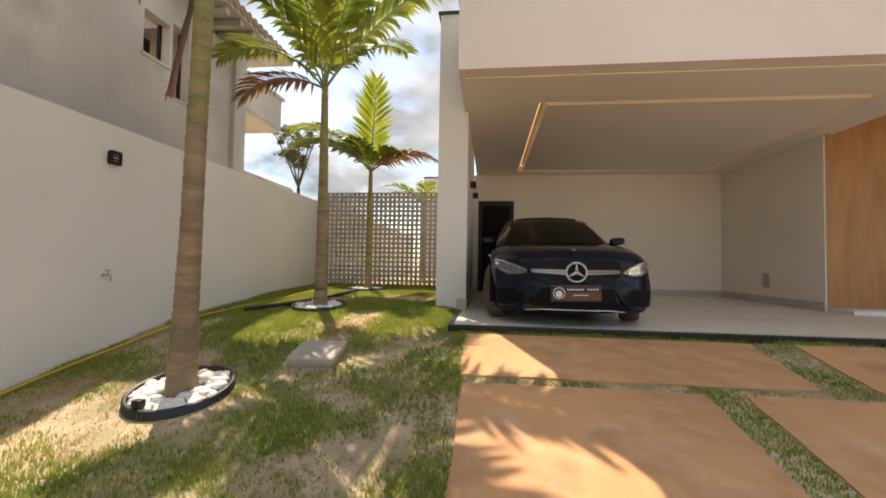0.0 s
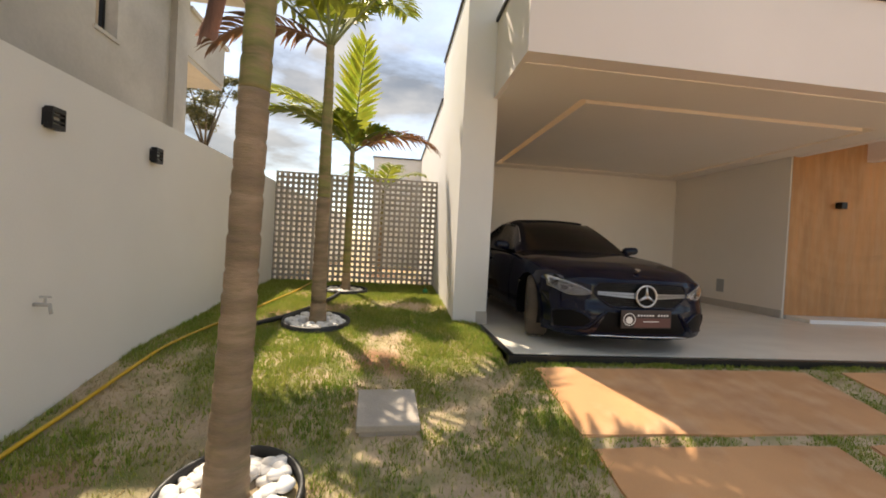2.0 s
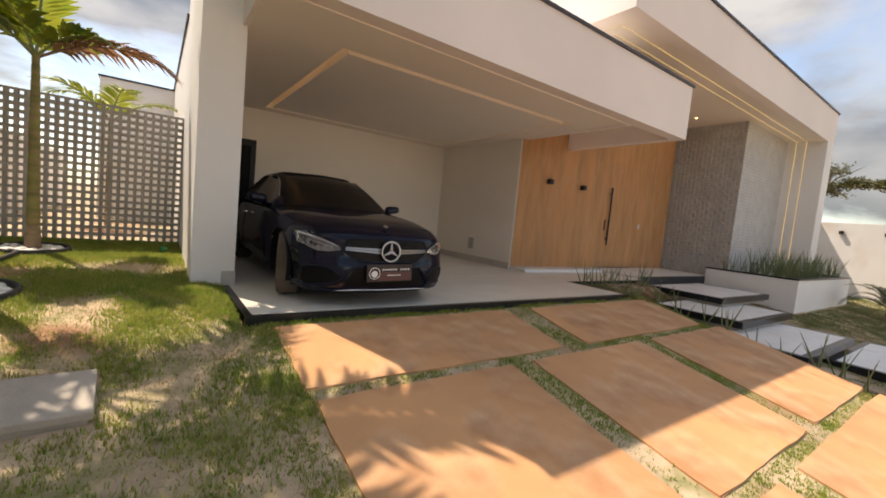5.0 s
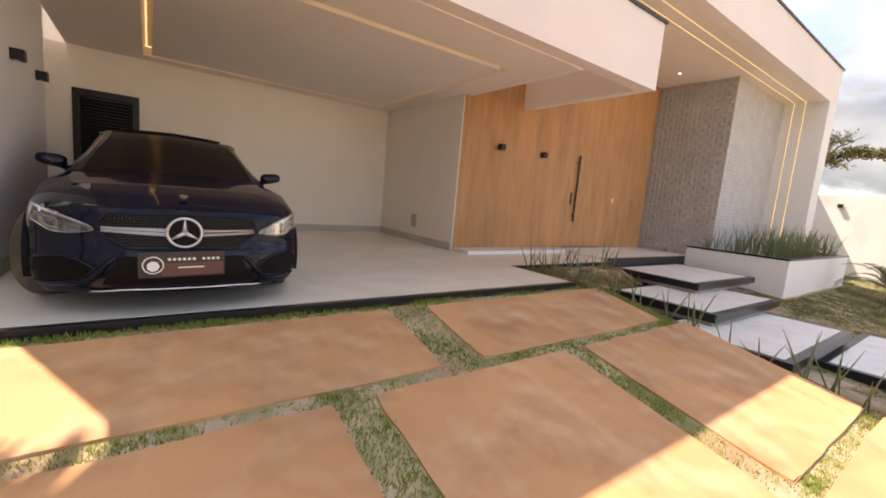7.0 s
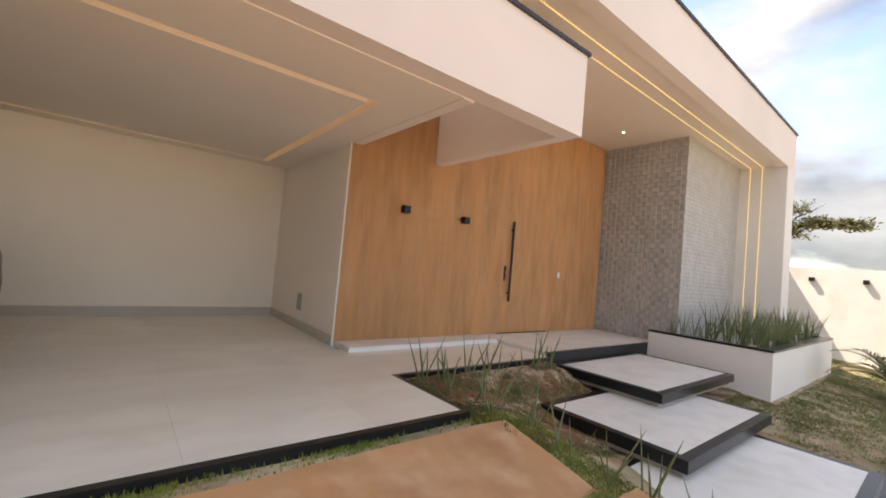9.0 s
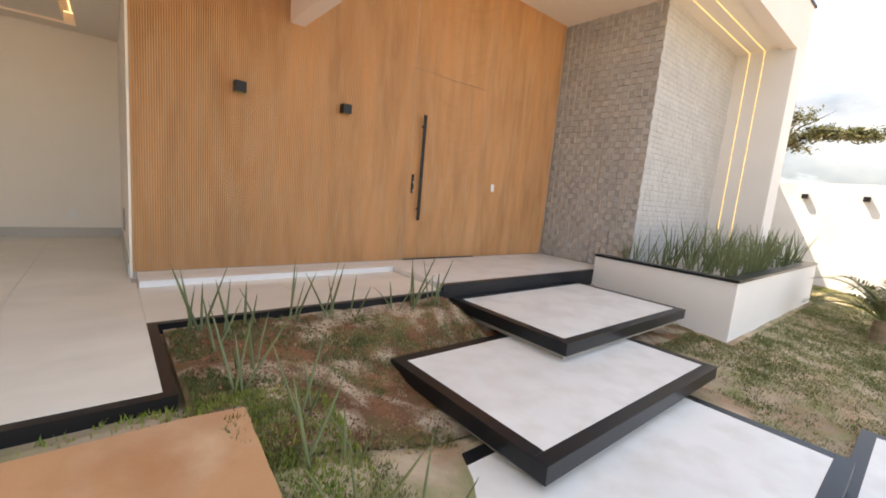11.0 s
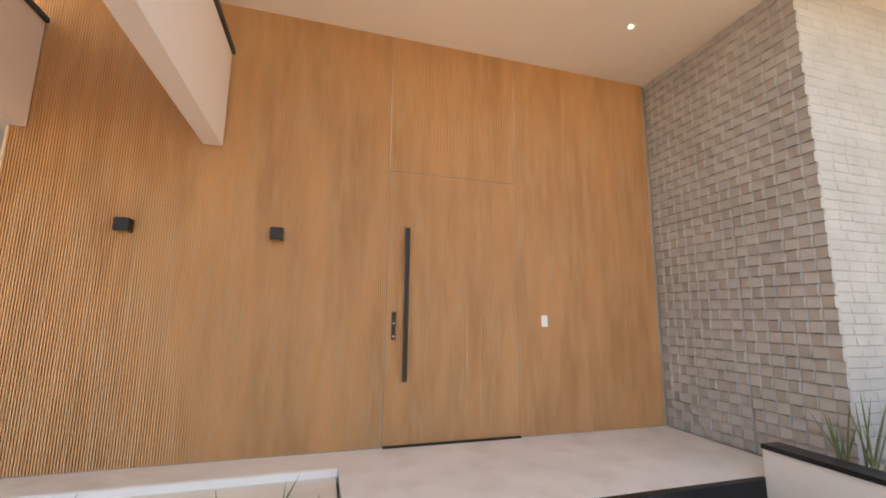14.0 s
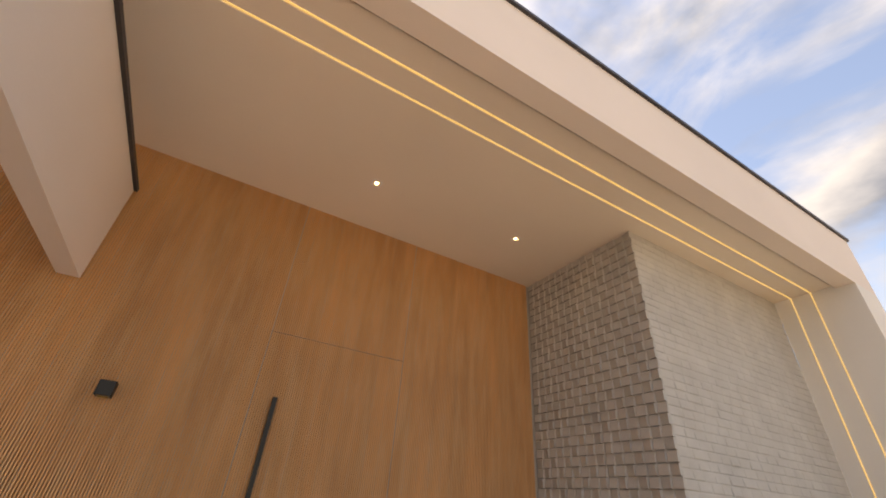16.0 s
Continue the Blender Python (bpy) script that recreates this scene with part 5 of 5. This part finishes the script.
def car_body():
    bm = bmesh.new()
    ss = [0, 0.02, 0.05, 0.09, 0.14] + [0.2 + 0.06 * i for i in range(74)]
    ss = [s for s in ss if s < CAR_L - 0.02] + [CAR_L]
    rows = []
    for s in ss:
        half = section(s)
        prof = [(x, z) for x, z in half] + [(-x, z) for x, z in half[-2::-1]]
        rows.append([bm.verts.new((x, body_y(s, x, z), z)) for x, z in prof])
    n = len(rows[0])
    for a, b in zip(rows, rows[1:]):
        for i in range(n - 1):
            bm.faces.new((a[i], b[i], b[i + 1], a[i + 1]))
    # closed front and rear
    for row, flip, s in ((rows[0], False, 0.0), (rows[-1], True, CAR_L)):
        m = n // 2
        cols = 24
        prev = None
        for i in range(m + 1):
            l, r = row[i], row[n - 1 - i]
            line = [l]
            for c in range(1, cols):
                x = l.co.x + (r.co.x - l.co.x) * c / cols
                line.append(bm.verts.new((x, body_y(s, x, l.co.z), l.co.z)) if i < m else l)
            line.append(r)
            if prev:
                for c in range(cols):
                    vs = [prev[c], prev[c + 1], line[c + 1], line[c]]
                    vs = [v for k, v in enumerate(vs) if v not in vs[:k]]
                    if len(vs) > 2:
                        if flip:
                            vs = vs[::-1]
                        try:
                            bm.faces.new(vs)
                        except ValueError:
                            pass
            prev = line
    # wheel arches
    def inside(v, ax, rad):
        return abs(v.co.x) > 0.55 and v.co.z < 0.74 and math.hypot(v.co.y - ax, v.co.z - AXLE_Z) < rad
    for ax in AXLES:
        dead = [f for f in bm.faces if all(inside(v, ax, ARCH) for v in f.verts)]
        bmesh.ops.delete(bm, geom=dead, context="FACES")
        for v in bm.verts:
            if inside(v, ax, ARCH):
                d = Vector((0, v.co.y - ax, v.co.z - AXLE_Z))
                if d.length > 1e-4 and v.link_faces:
                    d = d.normalized() * ARCH
                    v.co.y, v.co.z = ax + d.y, AXLE_Z + d.z
    bmesh.ops.remove_doubles(bm, verts=bm.verts[:], dist=0.0004)
    bmesh.ops.recalc_face_normals(bm, faces=bm.faces[:])
    return bm


ZR_T = [(1.40, 0.955), (1.6, 1.075), (1.8, 1.185), (2.0, 1.285), (2.15, 1.345), (2.3, 1.378), (2.6, 1.398), (2.9, 1.395), (3.2, 1.355), (3.5, 1.285), (3.8, 1.185), (4.05, 1.09), (4.25, 1.0)]


def cabin_section(s):
    zr = interp(s, ZR_T)
    zb = 0.90
    f = min(1.0, (zr - 0.93) / 0.40)
    wb = 0.80 if s < 3.4 else 0.80 - 0.10 * (s - 3.4)
    wr = 0.52 + 0.17 * (1 - f) + (0.05 if s > 2.4 else 0)
    curve = 0.035 if s < 2.4 else 0.03
    return [(wb, zb), (wb * 0.6 + wr * 0.4 + 0.045, zb + (zr - 0.05 - zb) * 0.5), (wr + 0.06, zr - 0.065), (wr, zr - 0.03), (wr * 0.6, zr - 0.03 + curve * 0.62), (0, zr + 0.005)]


def cabin_patch(s0, s1, i0, i1, sides, off=0.0, both=False):
    """A strip of the cabin's skin between two stations and two points of the section."""
    bm = bmesh.new()
    ns = 14
    rows = []
    for k in range(ns + 1):
        s = s0 + (s1 - s0) * k / ns
        pts = [np.array(p) for p in cabin_section(s)]
        line = []
        m = 6
        for q in range(m + 1):
            t = i0 + (i1 - i0) * q / m
            a = min(int(t), len(pts) - 2)
            p = pts[a] + (pts[a + 1] - pts[a]) * (t - a)
            line.append((p[0] + off * 0.7, p[1] + off))
        if both:
            line = line + [(-x, z) for x, z in line[-2::-1]]
        else:
            line = [(sides * x, z) for x, z in line]
        bend = [0.09 * (abs(x) / 0.7) ** 2 if s < 2.35 else 0.0 for x, z in line]
        rows.append([bm.verts.new((x, s + b, z)) for (x, z), b in zip(line, bend)])
    for a, b in zip(rows, rows[1:]):
        for i in range(len(a) - 1):
            f = (a[i], b[i], b[i + 1], a[i + 1])
            bm.faces.new(f)
    bmesh.ops.recalc_face_normals(bm, faces=bm.faces[:])
    return bm


def front_patch(outline, off, nu=16, nv=8, thick=0.0):
    """A plate on the nose; outline(u, v) gives x and z."""
    bm = bmesh.new()
    rows = []
    for j in range(nv + 1):
        line = []
        for i in range(nu + 1):
            x, z = outline(i / nu, j / nv)
            line.append(bm.verts.new((x, skin(x, z) - off, z)))
        rows.append(line)
    for a, b in zip(rows, rows[1:]):
        for i in range(nu):
            bm.faces.new((a[i], a[i + 1], b[i + 1], b[i]))
    if thick:
        bmesh.ops.solidify(bm, geom=bm.faces[:], thickness=thick)
    return bm


def lerp(a, b, t):
    return a + (b - a) * t


def wheel(car, x, y, side):
    w = part("wheel", bmesh.new(), M["tyre"], car)
    w.location = (x, y, AXLE_Z)
    R, half = 0.332, 0.11
    bm = bmesh.new()
    prof = [(0.235, -half * 0.8), (0.27, -half), (0.31, -half * 0.95), (R, -half * 0.7), (R, half * 0.7), (0.31, half * 0.95), (0.27, half), (0.235, half * 0.8)]
    seg = 40
    rings = [[bm.verts.new((px, r * math.cos(2 * math.pi * k / seg), r * math.sin(2 * math.pi * k / seg))) for r, px in prof] for k in range(seg)]
    for k in range(seg):
        a, b = rings[k], rings[(k + 1) % seg]
        for i in range(len(prof) - 1):
            bm.faces.new((a[i], a[i + 1], b[i + 1], b[i]))
    part("tyre", bm, M["tyre"], w, "dusty black tyre", smooth=True)
    bm = bmesh.new()
    o = side * half
    add_tube(bm, [(o * 0.75, 0.236 * math.cos(a), 0.236 * math.sin(a)) for a in [2 * math.pi * k / 36 for k in range(37)]], 0.012, seg=6, cap=False)
    for k in range(5):
        for d in (-0.13, 0.13):
            a = 2 * math.pi * k / 5 + d
            add_tube(bm, [(o * 0.55, 0.04 * math.cos(a), 0.04 * math.sin(a)), (o * 0.75, 0.232 * math.cos(a), 0.232 * math.sin(a))], [0.016, 0.011], seg=6)
    add_cyl(bm, (o * 0.3, 0, 0), (o * 0.65, 0, 0), 0.055, seg=16)
    add_cyl(bm, (-o * 0.7, 0, 0), (-o * 0.1, 0, 0), 0.238, seg=30)
    part("rim", bm, M["rim"], w, "dark alloy rim", smooth=False)
    bm = bmesh.new()
    add_cyl(bm, (o * 0.0, 0, 0), (o * 0.12, 0, 0), 0.16, seg=24)
    add_box(bm, min(0, o * 0.3), max(0, o * 0.3), 0.08, 0.17, -0.08, 0.10)
    part("brake", bm, M["caliper"], w, "red brake caliper")
    return w


car = empty("car", "dark navy blue two door coupe parked in the garage", "car", (1.945, 4.90, 0.0), rz=-0.6)
part("body", car_body(), M["paint"], car, smooth=True)
part("windscreen", cabin_patch(1.405, 2.22, 3.0, 5.0, 1, both=True), M["tint"], car, "dark tinted windscreen", smooth=True)
part("roof", cabin_patch(2.22, 3.3, 3.0, 5.0, 1, both=True), M["grille_black"], car, "gloss black roof", smooth=True)
part("rear_window", cabin_patch(3.3, 4.25, 3.0, 5.0, 1, both=True), M["tint"], car, smooth=True)
bm = bmesh.new()
pan = cabin_patch(2.30, 3.0, 3.5, 5.0, 1, off=0.022, both=True)
bmesh.ops.solidify(pan, geom=pan.faces[:], thickness=0.02)
part("sunroof", pan, M["grille_black"], car, "raised black glass roof panel", smooth=True)
bm.free()
for sd in (1, -1):
    part("side_window", cabin_patch(1.62, 3.75, 0.25, 2.0, sd), M["tint"], car, "dark tinted side window", smooth=True)
    part("pillar", cabin_patch(1.40, 4.25, 2.0, 3.02, sd, off=0.004), M["paint"], car, smooth=True)
    part("pillar", cabin_patch(3.75, 4.25, 0.0, 2.0, sd), M["paint"], car, smooth=True)
    part("pillar", cabin_patch(1.40, 1.62, 0.0, 2.0, sd), M["paint"], car, smooth=True)
    part("belt", cabin_patch(1.40, 4.25, -0.0, 0.25, sd, off=0.002), M["paint"], car, smooth=True)
    # chrome line round the side window
    pts = []
    for k in range(21):
        s = 1.66 + (3.70 - 1.66) * k / 20
        p = cabin_section(s)[2]
        pts.append((sd * (p[0] + 0.006), s + (0.09 * (p[0] / 0.7) ** 2 if s < 2.35 else 0), p[1] - 0.002))
    bm = bmesh.new()
    add_tube(bm, pts, 0.006, seg=6)
    part("window_trim", bm, M["chrome"], car, "chrome window strip", smooth=True)
    # mirror
    bm = bmesh.new()
    bmesh.ops.create_uvsphere(bm, u_segments=18, v_segments=12, radius=1.0)
    for v in bm.verts:
        q = [math.copysign(abs(c) ** 0.62, c) for c in v.co]
        v.co = Vector((q[0] * 0.105, q[1] * (0.07 if q[1] < 0 else 0.045), q[2] * (0.062 if q[2] > 0 else 0.052 - 0.016 * sd * q[0]) + 0.008 * sd * q[0]))
    for v in bm.verts:
        v.co += Vector((sd * 0.915, 1.82, 0.99))
    mir = part("mirror", bm, M["paint"], car, "body coloured door mirror", smooth=True)
    bm = bmesh.new()
    add_tube(bm, [(sd * 0.78, 1.86, 0.915), (sd * 0.84, 1.84, 0.94), (sd * 0.90, 1.83, 0.965)], [0.03, 0.024, 0.02], seg=8)
    part("stalk", bm, M["grille_black"], mir, smooth=True)
    # door outline and handle
    bm = bmesh.new()
    for y, z0, z1 in ((1.50, 0.24, 0.86), (2.95, 0.26, 0.90)):
        add_tube(bm, [(sd * (interp(y, W_T) * (1.0 if 0.4 < z < 0.7 else 0.985) + 0.0005), y + 0.02 * math.sin(z * 4), z) for z in np.linspace(z0, z1, 8)], 0.003, seg=5)
    part("door_seam", bm, M["grille_black"], car)
    part("door_handle", boxes((min(sd * 0.875, sd * 0.905), max(sd * 0.875, sd * 0.905), 2.66, 2.88, 0.775, 0.80), bevel=0.006), M["chrome"], car, "chrome door handle")
    # wheels and dark wheel wells
    for ax in AXLES:
        wh = wheel(car, sd * 0.755, ax, sd)
        if ax < 1:
            wh.rotation_euler = (0, 0, radians(-16))
        bm = bmesh.new()
        seg = 20
        ring = [[bm.verts.new((sd * xx, ax + ARCH * math.cos(a), AXLE_Z + ARCH * math.sin(a))) for a in [math.pi * (-0.12 + 1.24 * k / seg) for k in range(seg + 1)]] for xx in (0.868, 0.58)]
        for k in range(seg):
            bm.faces.new((ring[0][k], ring[0][k + 1], ring[1][k + 1], ring[1][k]))
        bm.faces.new(ring[1])
        part("wheel_well", bm, M["grille_black"], car)

    # headlamp: dark tray, bright brow, two projector blocks, clear lens
    def lamp_out(u, v):
        x = lerp(0.47, 0.815, u)
        top = 0.575 + 0.135 * u ** 0.85 + 0.012 * math.sin(math.pi * u)
        bot = 0.568 - 0.030 * math.sin(math.pi * min(1.0, u * 1.15)) + 0.035 * smooth01(u, 0.6, 1.0)
        return sd * x, lerp(bot, top, v)

    def on_lamp(u, v, off):
        x, z = lamp_out(u, v)
        return (x, skin(x, z) - off, z)

    hl = part("headlamp", front_patch(lamp_out, 0.004, 22, 8), M["lamp_inner"], car, "clear headlamp with bright reflectors", smooth=True)
    for u0, u1, v0, v1 in ((0.20, 0.44, 0.12, 0.62), (0.52, 0.80, 0.15, 0.66)):
        bm = front_patch(lambda u, v: lamp_out(lerp(u0, u1, u), lerp(v0, v1, v)), 0.012, 8, 5, 0.004)
        part("reflector", bm, M["lamp_white"], hl, "bright lamp reflector", smooth=True)
        bm = front_patch(lambda u, v: lamp_out(lerp(u0 + 0.05, u1 - 0.05, u), lerp(v0 + 0.1, v1 - 0.1, v)), 0.016, 6, 4, 0.003)
        part("projector", bm, M["grille_black" if u0 > 0.5 else "rim"], hl, "dark projector lens", smooth=True)
    bm = bmesh.new()
    add_tube(bm, [on_lamp(u, 0.88, 0.012) for u in np.linspace(0.05, 0.97, 20)], [0.004 + 0.005 * k / 19 for k in range(20)], seg=6)
    add_tube(bm, [on_lamp(0.95, v, 0.012) for v in np.linspace(0.85, 0.3, 6)], 0.006, seg=6)
    part("light_guide", bm, M["lamp_white"], hl, "white daytime light strip", smooth=True)
    bm = bmesh.new()
    add_tube(bm, [on_lamp(u, 0.03, 0.008) for u in np.linspace(0.03, 0.97, 16)], 0.003, seg=6)
    part("lamp_rim", bm, M["silver"], hl, smooth=True)
    part("lens", front_patch(lamp_out, 0.020, 22, 8, 0.002), M["lens"], hl, smooth=True)
    # side air intake, wide and dark, with a slanted inner end and body coloured rim
    def intake(u, v):
        return sd * lerp(0.47 + 0.07 * (1 - v), 0.785, u), lerp(0.215 + 0.03 * (1 - u) ** 2, 0.375 + 0.03 * math.sin(math.pi * u) - 0.06 * (1 - u) ** 3, v)
    part("air_intake", front_patch(intake, 0.003, 16, 8), M["grille_black"], car, "black side air intake", smooth=True)
    bm = bmesh.new()
    rim_line = [intake(u, 1.0) for u in np.linspace(0, 1, 14)] + [intake(1.0, v) for v in np.linspace(0.9, 0, 6)] + [intake(u, 0.0) for u in np.linspace(0.95, 0, 14)] + [intake(0.0, v) for v in np.linspace(0.1, 1, 6)]
    add_tube(bm, [(x, skin(x, z) - 0.004, z) for x, z in rim_line], 0.010, seg=7, cap=False)
    part("intake_rim", bm, M["paint"], car, smooth=True)
    # slanted strut between the lower grille and the side intake
    bm = bmesh.new()
    add_tube(bm, [(sd * x, skin(x, z) - 0.004, z) for x, z in ((0.36, 0.40), (0.41, 0.36), (0.45, 0.30), (0.50, 0.245), (0.58, 0.215), (0.70, 0.205))], [0.012, 0.018, 0.02, 0.02, 0.016, 0.010], seg=8)
    part("bumper_strut", bm, M["paint"], car, smooth=True)


def grille(u, v):
    z = lerp(0.455, 0.675, v) + 0.012 * (1 - (2 * u - 1) ** 2) * v
    half = 0.30 + 0.155 * math.sin(math.pi * 0.5 * min(1.0, v / 0.62)) - 0.035 * smooth01(v, 0.75, 1.0)
    return lerp(-half, half, u), z


gr = part("grille", front_patch(grille, 0.004, 28, 10), M["grille_black"], car, "black grille with fine bright studs", smooth=True)
bm = bmesh.new()
for j in range(12):
    for i in range(44):
        x, z = grille((i + 0.5 + 0.5 * (j % 2)) / 45, (j + 0.6) / 12.4)
        y = skin(x, z) - 0.006
        add_box(bm, x - 0.0035, x + 0.0035, y - 0.004, y, z - 0.002, z + 0.002)
tagged(part("studs", bm, M["rim"], gr), kind="stuff")
bm = bmesh.new()
frame_line = [grille(u, 1.0) for u in np.linspace(0, 1, 24)] + [grille(1.0, v) for v in np.linspace(0.95, 0, 12)] + [grille(u, 0.0) for u in np.linspace(1, 0, 20)] + [grille(0.0, v) for v in np.linspace(0.05, 1.0, 12)]
add_tube(bm, [(x, skin(x, z) - 0.008, z) for x, z in frame_line], 0.010, seg=7, cap=False)
part("grille_frame", bm, M["paint"], gr, smooth=True)
for sd in (-1, 1):
    for dz in (0.0115, -0.0115):
        def wing(u, v):
            return sd * lerp(0.085, 0.44, u), 0.568 + dz * lerp(1.25, 0.75, u) + lerp(-0.0095, 0.0095, v) * lerp(1.3, 0.8, u) + 0.012 * u
        part("grille_wing", front_patch(wing, 0.028, 10, 3, 0.012), M["silver"], gr, "satin silver grille bar", smooth=True)
# round emblem
sy = -0.012
bm = bmesh.new()
add_tube(bm, [(0.098 * math.cos(a), sy, 0.57 + 0.098 * math.sin(a)) for a in [2 * math.pi * k / 40 for k in range(41)]], 0.0095, seg=8, cap=False)
for k in range(3):
    a = math.pi / 2 + 2 * math.pi * k / 3
    add_tube(bm, [(0, sy - 0.004, 0.57), (0.094 * math.cos(a), sy, 0.57 + 0.094 * math.sin(a))], [0.019, 0.004], seg=6)
part("emblem", bm, M["silver"], gr, "round chrome emblem", smooth=True)
bm = bmesh.new()
add_cyl(bm, (0, sy + 0.03, 0.57), (0, sy + 0.004, 0.57), 0.094, seg=32)
part("emblem_disc", bm, M["grille_black"], gr)
bm = bmesh.new()
add_cyl(bm, (0, 0.155, 0.800), (0, 0.150, 0.812), 0.027, seg=20)
part("hood_badge", bm, M["chrome"], car, "small round chrome bonnet badge")


def low_intake(u, v):
    half = lerp(0.44, 0.345, v)
    return lerp(-half, half, u), lerp(0.215, 0.405, v)


part("lower_grille", front_patch(low_intake, 0.004, 16, 5), M["grille_black"], car, smooth=True)
bm = bmesh.new()
pts = []
for u in np.linspace(-0.5, 0.5, 31):
    z = 0.182 - 0.012 * smooth01(abs(u), 0.3, 0.5)
    pts.append((u, skin(u, z) - 0.010, z))
add_tube(bm, pts, 0.007, seg=6)
part("splitter", bm, M["chrome"], car, "thin chrome lip", smooth=True)
# show plate, tilted a little
plate = part("number_plate", boxes((-0.245, 0.245, -0.045, -0.035, 0.275, 0.445), bevel=0.004), M["plate_dark"], car, "dark maroon show plate with white print")
plate.rotation_euler = (0, radians(-1.5), 0)
part("plate_field", boxes((-0.12, 0.235, -0.0475, -0.0455, 0.285, 0.37)), M["plate_red"], plate)
bm = bmesh.new()
add_tube(bm, [(-0.165 + 0.055 * math.cos(a), -0.047, 0.36 + 0.055 * math.sin(a)) for a in [2 * math.pi * k / 28 for k in range(29)]], 0.004, seg=5, cap=False)
add_cyl(bm, (-0.165, -0.0455, 0.352), (-0.165, -0.048, 0.352), 0.036, 0.034, seg=7)
part("plate_mark", bm, M["white_plastic"], plate, "round white mark")
for k in range(11):
    if k != 6:
        x = -0.085 + 0.028 * k
        part("plate_print", boxes((x, x + 0.017, -0.048, -0.0465, 0.388, 0.404)), M["white_plastic"], plate)
bm = boxes((-0.03, 0.12, -0.0485, -0.0475, 0.335, 0.343))
part("plate_print", bm, M["white_plastic"], plate, "line of small white print")
part("underbody", boxes((-0.70, 0.70, 0.5, 4.4, 0.15, 0.30)), M["grille_black"], car)
car.scale = (1.03, 1.03, 1.01)
